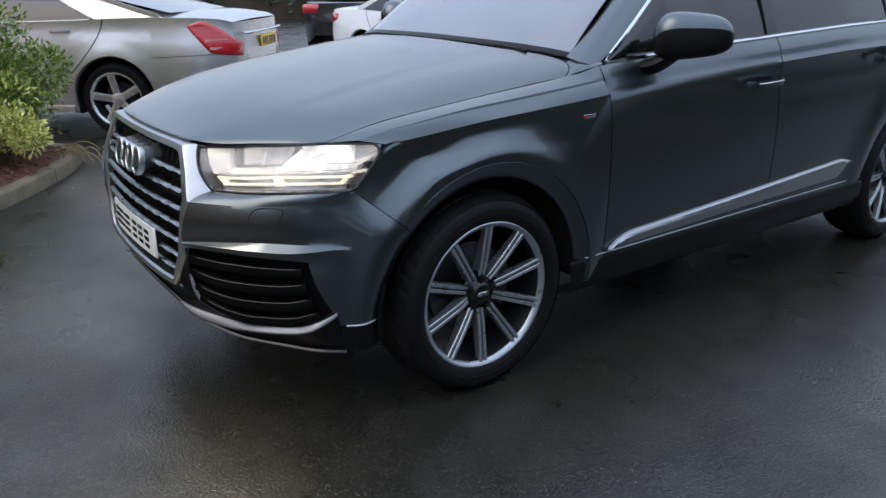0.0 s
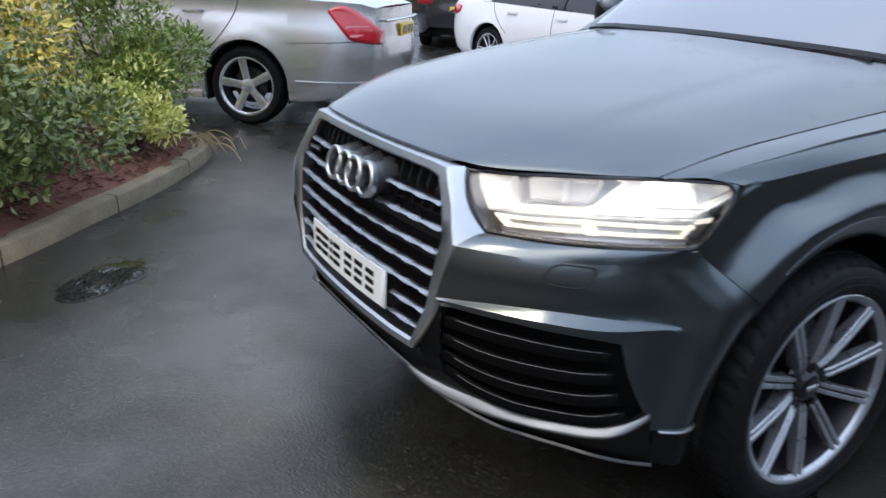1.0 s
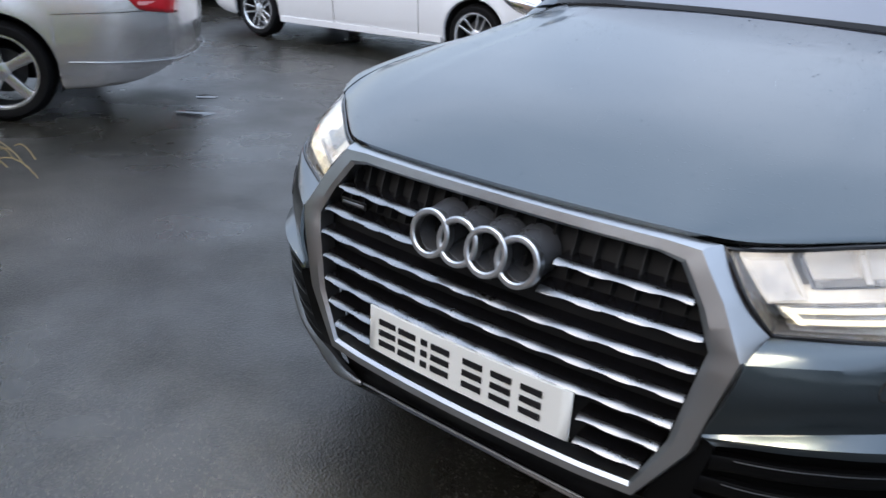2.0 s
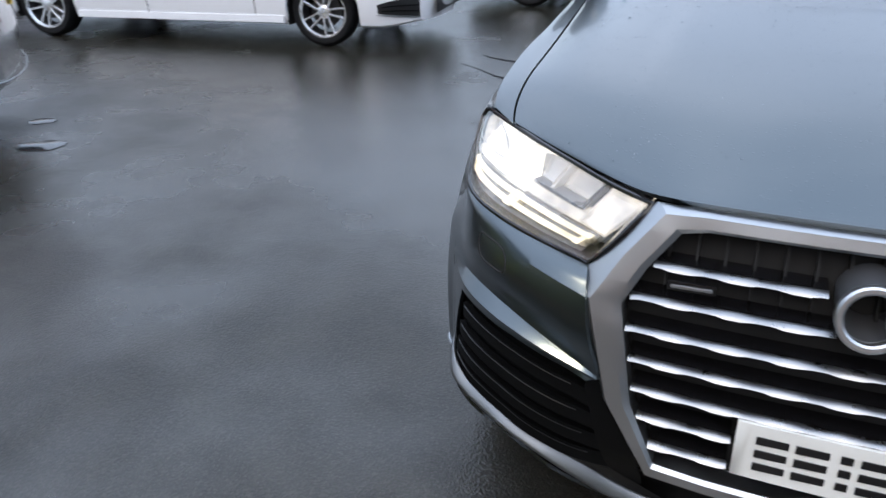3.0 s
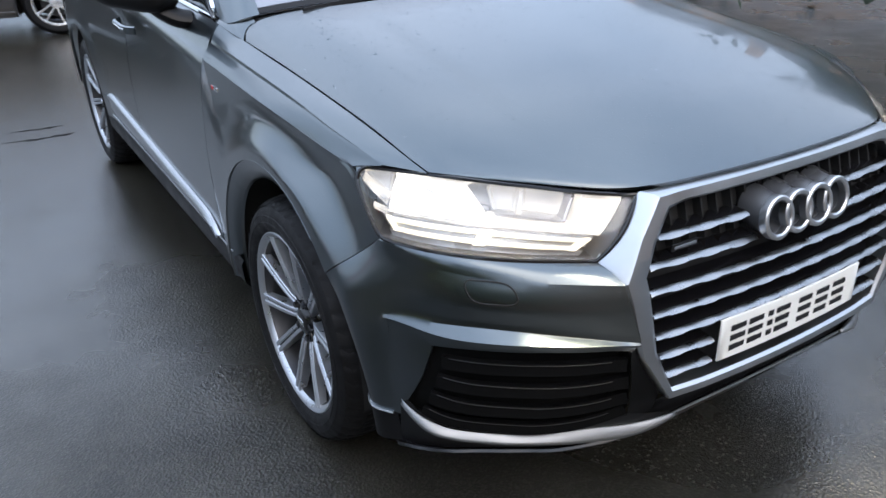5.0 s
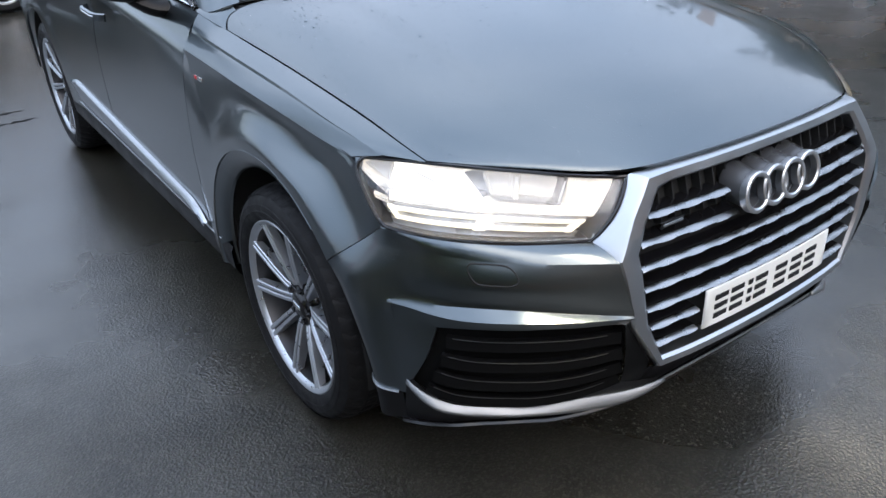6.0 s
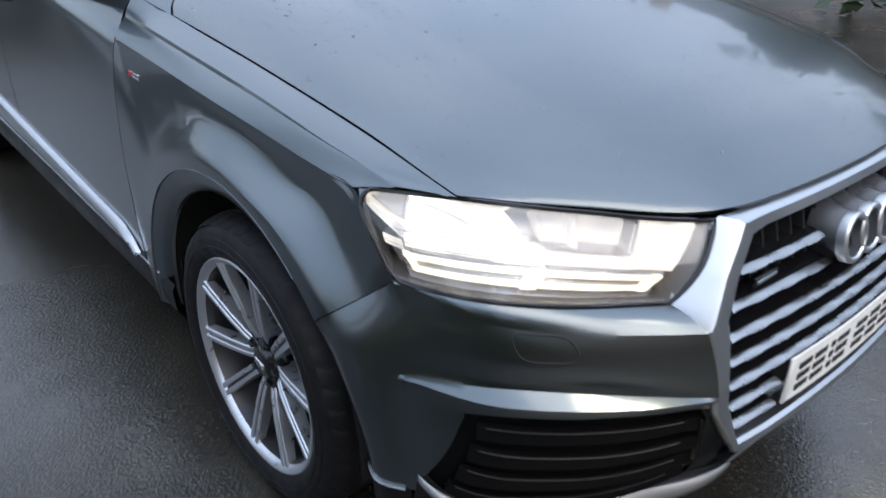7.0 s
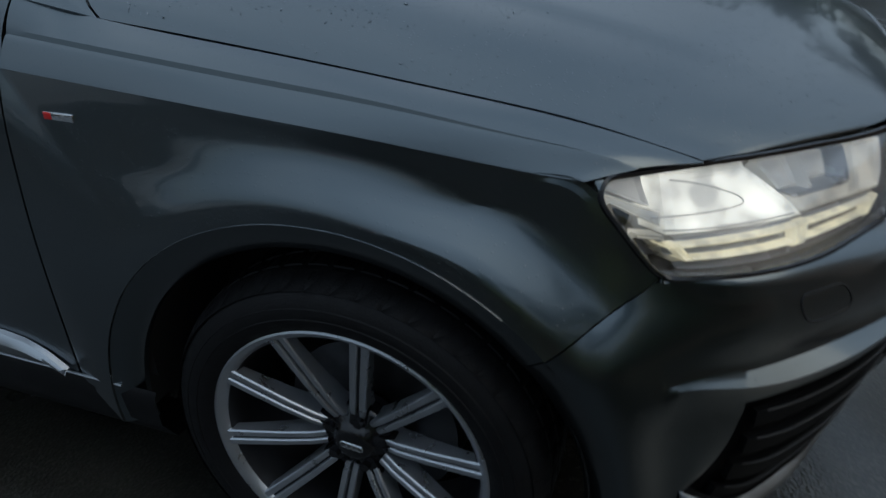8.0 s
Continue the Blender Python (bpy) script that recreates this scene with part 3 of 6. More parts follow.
for side in (1, -1):
    # wing
    shut = [(.782, .460, .972), (.799, .53, .996), (.810, .66, 1.024), (.814, .86, 1.048), (.822, 1.11, 1.076), (.830, 1.30, 1.095), (.8355, 1.42, 1.1095), (.868, 1.571, 1.144)]
    cr2 = [(.848, .545, .980), (.863, .60, .999), (.876, .72, 1.017), (.883, .92, 1.044), (.885, 1.14, 1.061), (.890, 1.30, 1.075), (.893, 1.44, 1.087), (.898, 1.571, 1.100)]
    shd = [(.889, .610, .967), (.898, .68, .972), (.905, .80, .984), (.920, .97, 1.003), (.926, 1.16, 1.016), (.926, 1.32, 1.025), (.928, 1.45, 1.034), (.934, 1.571, 1.044)]
    w1a = loft([shut, [tuple((np.array(p) + np.array(q)) / 2 + np.array((.002, 0, .0015))) for p, q in zip(shut, cr2)], cr2], 40, 6, 4)
    # a small fold runs under the upper crease and fades out towards the lamp
    fold = [(x + .0025 * k, y, z - .0085 * k) for (x, y, z), k in zip(cr2, (.02, .05, .3, .8, 1, 1, 1, 1))]
    fold2 = [(x + .009 * k, y, z - .0135 * k) for (x, y, z), k in zip(cr2, (.1, .15, .4, .85, 1, 1, 1, 1))]
    w_f = loft([cr2, fold], 40, 2, 4)
    w1b = loft([fold, fold2, [tuple((np.array(p) + np.array(q)) / 2 + np.array((.001, 0, .001))) for p, q in zip(fold2, shd)], shd], 40, 8, 4)
    # from the shoulder, or the lamp and bumper seam, down to the wheel arch
    outer = [(.890, .494, .832), (.893, .544, .89), (.889, .610, .967), (.899, .70, .974), (.914, .90, .995), (.925, 1.13, 1.014), (.927, 1.36, 1.028), (.933, 1.548, 1.042), (.934, 1.571, 1.044), (.9355, 1.571, 1.038), (.948, 1.571, .985), (.957, 1.571, .90), (.9635, 1.571, .75), (.960, 1.571, .58), (.952, 1.571, .41)]
    ang = [137, 126, 114, 104, 92, 77, 61, 49, 47.2, 46.5, 41, 33, 19, 4, -6]
    swell = [.972, .972, .972, .972, .972, .972, .971, .970, .970, .970, .969, .968, .966, .963, .958]

    def ring(r, inset=0.0):
        return [(x - inset, HUB_Y + r * math.cos(radians(a)), HUB_Z + r * math.sin(radians(a))) for a, x in zip(ang, swell)]
    arch = ring(.436, .040)
    lip = ring(.446, .026)
    groove = ring(.4955, .0045)
    line = ring(.497)
    o, ln = np.array(outer), np.array(line)
    rows = [line]
    # upright for three centimetres, then a leaning band of even width, then upright again up to the lamp and the shoulder
    front = np.array([.72, .44, .17, .06, .07, .26, .52, .76, .80, .83, .92, 1, 1, 1, 1])
    wide = np.linalg.norm(o - ln, axis=1)
    for t in (.08, .15, .21, .27, .34, .43, .52, .62, .72, .82, .91):
        lean_d = t * wide * np.maximum(1, .128 / wide)
        lean_h = np.interp(lean_d, [0, .024, .038, .050, .073, .098, .115, .128, .5], [0, .002, .03, .14, .46, .79, .93, .985, 1.0])
        lean_h = np.minimum(lean_h, .5 + t)
        h = lean_h * (1 - front) + t * front
        q = ln * (1 - t) + o * t
        q[:, 0] = ln[:, 0] * (1 - h) + o[:, 0] * h
        rows.append(q)
    rows.append(outer)
    w2 = loft(rows, 84, 26, 2)
    w2[:, 0] = spline([r[0] for r in rows], 26)
    for j in range(2, 24):
        ease = np.clip((44 - np.arange(84)) / 12, 0, 1) * np.clip(np.arange(84) / 4, 0, 1)
        w2[j, :, 0] += (fair(w2[j], 30)[:, 0] - w2[j, :, 0]) * ease
    w3 = np.concatenate([loft([arch, lip, groove], 84, 6, 2), w2[:1]])
    SEAM_LINE = np.concatenate([w2[::-1, 0], w3[::-1, 0][1:]])
    bm = bmesh.new()
    sweep(bm, (w2[0, 6:56] + np.array((.0006, 0, 0))) * np.array([side, 1, 1]), round_profile(.0010, 6), up=(1, 0, 0))
    obj("arch_edge", bm, M_PAINT, suv, "fine raised edge round the wheel arch")
    wing = sheet("wing", [w1a, w_f, w1b, w2, w3], M_PAINT, suv, side, thick=0.01, weld=0.0008, sharp=14)

# rain beads on the bonnet
rng = np.random.default_rng(5)
bm = bmesh.new()
done = 0
while done < 1800:
    g = bonnet_l if rng.random() < .5 else bonnet_r
    j, i = int(rng.integers(2, g.shape[0] - 2)), int(rng.integers(1, g.shape[1] - 2))
    if noise.noise(Vector((i * .21 + (0 if g is bonnet_l else 9), j * .17, 3.0))) < rng.uniform(-.25, .35):
        continue
    a, b = rng.random(2)
    c = Vector((g[j, i] * (1 - a) + g[j, i + 1] * a) * (1 - b) + (g[j + 1, i] * (1 - a) + g[j + 1, i + 1] * a) * b)
    u = Vector(g[j, i + 1] - g[j, i]).normalized()
    n = u.cross(Vector(g[j + 1, i] - g[j, i])).normalized()
    n = n if n.z > 0 else -n
    v = n.cross(u)
    r = float(rng.uniform(.0006, .0013) * (2.0 if rng.random() < .06 else 1) * (1 + .9 * min(1, max(0, (c.y - .75) / .3))))
    top = bm.verts.new(c + n * r * .55)
    mid_v = [bm.verts.new(c + n * r * .38 + (u * math.cos(k * 1.0472) + v * math.sin(k * 1.0472)) * r * .7) for k in range(6)]
    low_v = [bm.verts.new(c - n * .0004 + (u * math.cos(k * 1.0472) + v * math.sin(k * 1.0472)) * r) for k in range(6)]
    for k in range(6):
        bm.faces.new((top, mid_v[k], mid_v[(k + 1) % 6]))
        bm.faces.new((mid_v[k], low_v[k], low_v[(k + 1) % 6], mid_v[(k + 1) % 6]))
    done += 1
tagged(obj("rainwater", bm, M_BEAD, bonnet, "fine rain beads", sharp=180), kind="stuff")

# front bumper, left half; the other half is its mirror image
lip_t = [(.33, .084, .379), (.405, .098, .378), (.46, .124, .371), (.52, .160, .367), (.60, .198, .366), (.66, .224, .372), (.72, .254, .380), (.78, .288, .390), (.83, .322, .401), (.872, .352, .419), (.899, .412, .447)]
lip_b = [(.33, .080, .371), (.405, .086, .358), (.46, .108, .344), (.52, .140, .336), (.60, .175, .338), (.66, .198, .348), (.72, .226, .356), (.78, .263, .364), (.83, .294, .374), (.875, .330, .392), (.903, .408, .436)]
und_b = [(.405, .122, .346), (.46, .142, .334), (.52, .172, .320), (.60, .213, .308), (.66, .252, .305), (.72, .292, .305), (.78, .33, .305), (.83, .365, .305), (.872, .41, .305), (.893, .44, .305)]
in_top = [(.520, .064, .632), (.56, .085, .636), (.60, .103, .638), (.64, .127, .638), (.68, .154, .638), (.72, .184, .636), (.76, .221, .633), (.795, .258, .630), (.828, .298, .626), (.855, .340, .619)]
in_bot = [(.470, .104, .420), (.51, .125, .402), (.56, .150, .386), (.62, .180, .378), (.67, .205, .378), (.72, .236, .383), (.78, .272, .392), (.83, .306, .404), (.870, .345, .425), (.890, .396, .452)]


def plan(x):
    """How far back the grille stands at x."""
    return .13 * x * x


def depth(x, z):
    """Where the grille's face lies: it leans back towards the bonnet."""
    return plan(x) + float(np.interp(z, [.46, .5, .635, .75, .80, .86, .92, .95], [.038, .040, .045, .053, .064, .084, .103, .115]))


def in_row(s, back=0.0):
    """A row across the air intake, s from its top (0) to its bottom (1), set back from the skin."""
    a, b = np.array(in_top), np.array(in_bot)
    r = a * (1 - s) + b * s
    r[:, 1] += back - 0.012 * math.sin(math.pi * s)
    return r


def arch_pt(z, r=0.436, x=.955):
    return (x, HUB_Y - math.sqrt(max(r * r - (z - HUB_Z) ** 2, 0.0)), z)


def ext(c, z):
    """From a row's end at c round to the wheel arch at height z on the arch."""
    xl = float(np.interp(z, [.305, .39, .55, .667], [.925, .938, .958, .972]))
    ln = np.array(arch_pt(HUB_Z + (z - HUB_Z) * 1.14, .497, xl))
    c = np.array(c)
    pts = []
    for q, h in ((.78, .32), (.60, .62), (.42, .88), (.24, 1.0), (.10, 1.02)):
        p = ln * (1 - q) + c * q
        p[0] = c[0] + (xl - c[0]) * h
        pts.append(tuple(p))
    return pts + [tuple(ln), arch_pt(z, .446, xl - .026), arch_pt(z, .436, xl - .040)]


mid_row = [((a[0] + b[0]) / 2 + .005 * f, (a[1] + b[1]) / 2 - .009 * f, (a[2] + b[2]) / 2) for a, b, f in zip(crease, blade_t, (1, 1, 1, 1, 1, 1, .95, .8, .5, .15))]
row_m = mid_row + ext(mid_row[-1], .628)
row_t = blade_t + ext(blade_t[-1], .585)
row_b = blade_b + ext(blade_b[-1], .580)
N_B = 60
d_s = np.concatenate([[0], np.cumsum(np.linalg.norm(np.diff(SEAM_LINE, axis=0), axis=1))])
d_s = d_s / d_s[-1]
first = np.stack([np.interp(np.linspace(0, 1, 30), d_s, SEAM_LINE[:, k]) for k in range(3)], 1)


def long_row(r, turns=24):
    """A row from the grille round the corner to the wheel arch, in one smooth curve."""
    return fair(np.concatenate([spline(r, N_B, 0, 9), spline(r, 30, 9)[1:]]), turns)


HLB = fair(spline(hl_bot, N_B), 30)
full_c = np.concatenate([fair(spline(crease, N_B), 30), first[1:]])
full_m, full_t, full_b = [long_row(r) for r in (row_m, row_t, row_b)]
CRS, BLT, BLB = full_c[:N_B], full_t[:N_B], full_b[:N_B]
ledge = loft([HLB, (HLB + CRS) / 2 + np.array((0, -.004, .004)), CRS], N_B, 5)
whole = np.stack([spline([a, b, c, d + np.array((0, 0, -.006))], 12, 0, 2) for a, b, c, d in zip(full_c, full_m, full_t, full_b)], 1)
for j in range(1, 11):
    soft = fair(whole[j], 60)
    near = np.exp(-((np.arange(whole.shape[1]) - 59) / 12.0) ** 2)[:, None]
    whole[j] += (soft - whole[j]) * near
face = whole[:, :N_B]
blade_g = np.stack([BLT * (1 - t) + BLB * t for t in (0, .5, 1)], 0)
it_f = spline(in_top, 54)
under = np.stack([BLB[:54], (BLB[:54] + it_f) / 2 + np.array((0, .002, 0)), it_f], 0)
f_edge = [(x, depth(x, z) + .004, z) for x, z in ((.533, .786), (.519, .72), (.497, .648), (.485, .60), (.452, .54), (.420, .485))] + [(.408, .085, .43), (.405, .098, .397)]
i_edge = [(.540, .094, .786), (.526, .084, .72), (.504, .066, .648), (.520, .064, .632), (.507, .070, .56), (.49, .082, .48), (.470, .104, .420), (.440, .115, .385)]
strip = loft([f_edge, i_edge], 24, 3)
low_rows = []
for k, (zc, za) in enumerate(((.655, .578), (.612, .545), (.57, .52), (.53, .495), (.49, .465), (.455, .44), (.436, .425), (.40, .40))):
    t = k / 6
    io = np.array(in_top[8]) if k == 0 else np.array(in_row(min(1, max(0, (k - 1) / 5)))[-1])
    if k >= 6:
        io = np.array((.890, .398, zc + .008))
    cc = (float(np.interp(zc, [.40, .436, .53, .655], [.903, .904, .908, .911])), float(np.interp(zc, [.40, .436, .53, .655], [.425, .424, .434, .446])), zc)
    half = ((io[0] + cc[0]) / 2 + .003, (io[1] + cc[1]) / 2 - .003, (io[2] + cc[2]) / 2)
    if k == 0:
        io, half, cc = tuple(BLB[53]), tuple(BLB[56]), tuple(BLB[59])
    low_rows.append([tuple(io), half, cc] + ext(cc, za))
# one smooth skin round the corner, from the wing seam down
low_all = [fair(np.concatenate([spline(r, 10, 0, 2), spline(r, 30, 2)[1:]]), 14) for r in low_rows]
low_full = [r[9:] for r in low_all]
cols = []
for i in range(30):
    pts = [full_t[N_B - 1 + i]] + [r[i] for r in low_full]
    cols.append(np.concatenate([whole[:-1, N_B - 1 + i], spline(pts, 3, 0, 1), spline(pts, 24, 1)[1:]]))
corner = np.stack(cols, 1)
for i in range(2, 30):
    corner[6:20, i] = fair(corner[6:20, i], min(40, 4 * i))
v_s = corner[1] - corner[0]
corner[0] += v_s / (np.linalg.norm(v_s, axis=1, keepdims=True) + 1e-9) * np.linspace(.0, 1, 30)[:, None].clip(0, .1) * 10 * .0028
o_rows = [r[:10] for r in low_all]
ostrip = np.stack([spline([r[i] for r in o_rows], 24) for i in range(10)], 1)
cut = int(np.argmax(strip[0, :, 2] < .650))
bumper_grids = [ledge, face, blade_g, under, strip[:, :cut + 1], corner, ostrip]
dark_rows = [low_rows[-1][2:]] + [[(.897, .427, .35)] + ext((.897, .427, .35), .35), [(.890, .43, .305)] + ext((.890, .43, .305), .305)]
dark_corner = loft(dark_rows, 24, 8)
bottom = loft([lip_b, und_b], 40, 3)
for side in (1, -1):
    sheet("front_bumper", bumper_grids, M_PAINT, suv, side, thick=0.008, weld=0.0015, sharp=22, label="grey front bumper half")

# the lower valance in black, the bright lip and the splitter
val_c = [(-.41, .123, .347), (-.3, .104, .362), (-.15, .097, .370), (0, .094, .373), (.15, .097, .370), (.3, .104, .362), (.41, .123, .347)]
bm = bmesh.new()
for s in (1, -1):
    g = bottom if s > 0 else mirrored(bottom)
    add_grid(bm, g)
    g2 = loft([in_bot, lip_t], 30, 3)
    add_grid(bm, g2 if s > 0 else mirrored(g2))
    add_grid(bm, dark_corner if s > 0 else mirrored(dark_corner))
top_c = [(x, depth(x, .468) - .002, .468) for x in (-.42, -.3, -.15, 0, .15, .3, .42)]
mid_c = [(x, depth(x, .468) + .026 + .03 * abs(x), .425) for x in (-.41, -.3, -.15, 0, .15, .3, .41)]
add_grid(bm, loft([top_c, mid_c, val_c], 40, 8))
valance = obj("valance", bm, M_VALANCE, suv, "black lower front valance")
for s in (1, -1):
    bm = bmesh.new()
    g = loft([lip_t, [((a[0] + b[0]) / 2, (a[1] + b[1]) / 2 - .0025, (a[2] + b[2]) / 2 + .001) for a, b in zip(lip_t, lip_b)], lip_b], 50, 6)
    add_grid(bm, g if s > 0 else mirrored(g))
    lip = obj("bumper_lip", bm, M_LIP, suv, "satin silver bumper lip")
    md = lip.modifiers.new("thickness", "SOLIDIFY")
    md.thickness, md.offset = 0.004, 0
bm = bmesh.new()
spl = [(-.893, .44, .302), (-.85, .385, .302), (-.80, .342, .302), (-.75, .312, .301), (-.70, .278, .301), (-.65, .246, .301), (-.60, .209, .305), (-.50, .155, .322), (-.40, .118, .344), (-.25, .100, .362), (0, .091, .371)]
spl = spl + [(-a, b, c) for a, b, c in spl[-2::-1]]
sweep(bm, spline(spl, 80), [(-.03, -.006), (.012, -.006), (.016, 0), (.012, .006), (-.03, .006)])
splitter = obj("splitter", bm, M_GLOSSBLACK, suv, "gloss black front splitter")
bm = bmesh.new()
sweep(bm, spline([(x, .077 + .10 * x * x - .0006, .380 - .06 * x * x) for x in np.linspace(-.37, .37, 9)], 40), round_profile(.0032, 6))
obj("lip_line", bm, M_LIP, suv, "thin bright line between the two lip ends")
for s in (1, -1):
    bm = bmesh.new()
    sweep(bm, corner[-1, 2:25] * np.array([s, 1, 1]) + np.array((s * .002, -.001, -.002)), round_profile(.0035, 6))
    obj("corner_trim", bm, M_SATIN, suv, "thin bright line at the bumper corner")

FLAP = [(.787, .788), (.760, .787), (.735, .785), (.724, .778), (.717, .748), (.726, .739), (.760, .739), (.786, .740), (.795, .752), (.798, .783)]
# intakes: dark cavity and slats
for s in (1, -1):
    bm = bmesh.new()
    back = [in_row(k / 4, .045) for k in range(5)]
    add_grid(bm, loft(back, 24, 8) * np.array([s, 1, 1]))
    add_grid(bm, loft([in_row(0, .012), in_row(0, .045)], 24, 2) * np.array([s, 1, 1]))
    add_grid(bm, loft([in_row(1, .012), in_row(1, .045)], 24, 2) * np.array([s, 1, 1]))
    for col in (0, -1):
        e0 = [in_row(k / 4, .012)[col] for k in range(5)]
        e1 = [in_row(k / 4, .045)[col] for k in range(5)]
        add_grid(bm, loft([e0, e1], 10, 2) * np.array([s, 1, 1]))
    intake = obj("air_intake", bm, M_SLAT, suv, "black lower air intake with horizontal slats")
    bm = bmesh.new()
    add_grid(bm, strip[:, cut:] * np.array([s, 1, 1]))
    obj("intake_cheek", bm, M_SLAT, intake, "black panel beside the grille surround")
    for k, zz in enumerate((.17, .42, .67, .91)):
        bm = bmesh.new()
        r = in_row(zz, .020) * np.array([s, 1, 1])
        sweep(bm, spline(r[0:], 30)[:-3], [(-.008, -.026), (.004, -.026), (.008, -.020), (.009, .002), (.006, .006), (-.008, .006)])
        obj("slat", bm, M_SLAT, intake)
        bm = bmesh.new()
        r = in_row(zz, .003) * np.array([s, 1, 1])
        r[:, 2] += .006
        sweep(bm, spline(r[1:9], 30), round_profile(.0011, 5))
        obj("bright_edge", bm, M_STEEL, intake)
    # washer flap: a thin groove round a panel that lies flush in the bumper
    bm = bmesh.new()
    path_f = spline([(a, 0, b) for a, b in FLAP + FLAP[:1]], 40)[:-1]
    w_x = face[..., 0].ravel()
    w_z = face[..., 2].ravel()
    w_y = face[..., 1].ravel()
    out_f = []
    for x, _, z in path_f:
        d2 = (w_x - x) ** 2 + (w_z - z) ** 2
        near = np.argsort(d2)[:4]
        wt = 1 / (d2[near] + 1e-8)
        out_f.append((s * x, float((w_y[near] * wt).sum() / wt.sum()) - .0005, z))
    sweep(bm, fair(out_f, 4), round_profile(.0021, 5), closed=True)
    obj("washer_flap", bm, M_DARK, suv, "outline of the headlamp washer flap")

# ---- grille
f_out = [(-.400, .466), (-.488, .60), (-.536, .787), (-.485, .872), (-.425, .948), (-.36, .951), (0, .952), (.36, .951), (.425, .948), (.485, .872), (.536, .787), (.488, .60), (.400, .466), (.30, .462), (0, .462), (-.30, .462)]
f_in = [(-.388, .490), (-.440, .60), (-.474, .785), (-.440, .85), (-.392, .915), (-.35, .923), (0, .925), (.35, .923), (.392, .915), (.440, .85), (.474, .785), (.440, .60), (.388, .490), (.30, .486), (0, .486), (-.30, .486)]


def dense(poly, n=8):
    out = []
    for i in range(len(poly)):
        a, b = np.array(poly[i]), np.array(poly[(i + 1) % len(poly)])
        out += [a * (1 - k / n) + b * k / n for k in range(n)]
    return np.array(out)


po, pi_ = dense(f_out), dense(f_in)
rings_ = []
for w, dy in ((0.0, .022), (0.0, -.004), (0.12, -.012), (0.75, -.010), (1.0, -.002), (1.0, .040)):
    q = po * (1 - w) + pi_ * w
    ring_ = [(x, depth(x, z) + dy, z) for x, z in q]
    if dy > .02 and w == 0:
        ring_ = [tuple(np.array(p) * (1 - k) + np.array((math.copysign(.551 - .103 * (z - .815) / .127, x), .168, z)) * k) if abs(x) > .41 else p
                 for p, (x, z), k in zip(ring_, q, [float(np.interp(z, [.77, .82, .945, .949], [0, 1, 1, .6])) for x, z in q])]
    rings_.append(ring_)
bm = bmesh.new()
add_grid(bm, np.array(rings_), closed=True)
grille = obj("grille", bm, M_SATIN, suv, "large single-frame grille with satin silver surround", sharp=30)
bm = bmesh.new()
cg = np.array([[(x * t, depth(x * t, .70 + (z - .70) * t) + .055, .70 + (z - .70) * t) for x, z in pi_] for t in (1.03, .7, .4, .02)])
add_grid(bm, cg, closed=True)
obj("grille_backing", bm, M_DARK, grille, "black grille interior")


def half_width(z):
    zz = [.490, .60, .785, .85, .915]
    xx = [.388, .440, .474, .440, .392]
    return float(np.interp(z, zz, xx)) - .004


slat_z = [.859, .803, .747, .690, .634, .580, .527]
for k, z in enumerate(slat_z):
    spans = [(-half_width(z), half_width(z))]
    if k < 2:
        spans = [(-half_width(z), -.165 + .02 * k), (.165 - .02 * k, half_width(z))]
    if k >= 5:
        spans = [(-half_width(z), -.268), (.268, half_width(z))]
    for a, b in spans:
        n = max(8, int((b - a) / .012))
        bm = bmesh.new()
        xsn = np.linspace(a, b, n)
        front = []
        for x in xsn:
            # the bright bars step in and out where the uprights cross them
            wave = .0017 * math.tanh(3 * math.sin(2 * math.pi * x / .091))
            d = depth(x, z)
            front.append([(x, d + .014, z - .0078), (x, d - .001, z - .0078 + wave * 1.3), (x, d - .004, z - .0056 + wave), (x, d + .0010, z - .0002 + wave * .4), (x, d + .0115, z + .0028)])
        add_grid(bm, np.array(front))
        bar = obj("grille_bar", bm, M_BAR, grille)
        bm = bmesh.new()
        add_grid(bm, np.array([[(x, depth(x, z) + dd, z + hh) for dd, hh in ((.011, -.0055), (.05, -.004), (.05, .006), (.011, .0035))] for x in xsn]))
        obj("bar_back", bm, M_GLOSSBLACK, grille)
for x in np.arange(-.41, .42, .0455):
    zlo = .815
    ztop = min(.918, .918 - max(0, abs(x) - .39) * 1.3)
    bm = bmesh.new()
    f = [(x, depth(x, z) + .042, z) for z in np.linspace(zlo, ztop, 14)]
    sweep(bm, f, [(-.0022, -.012), (.0022, -.012), (.0022, .012), (-.0022, .012)], up=(0, 1, 0))
    obj("upright", bm, M_DARK, grille)
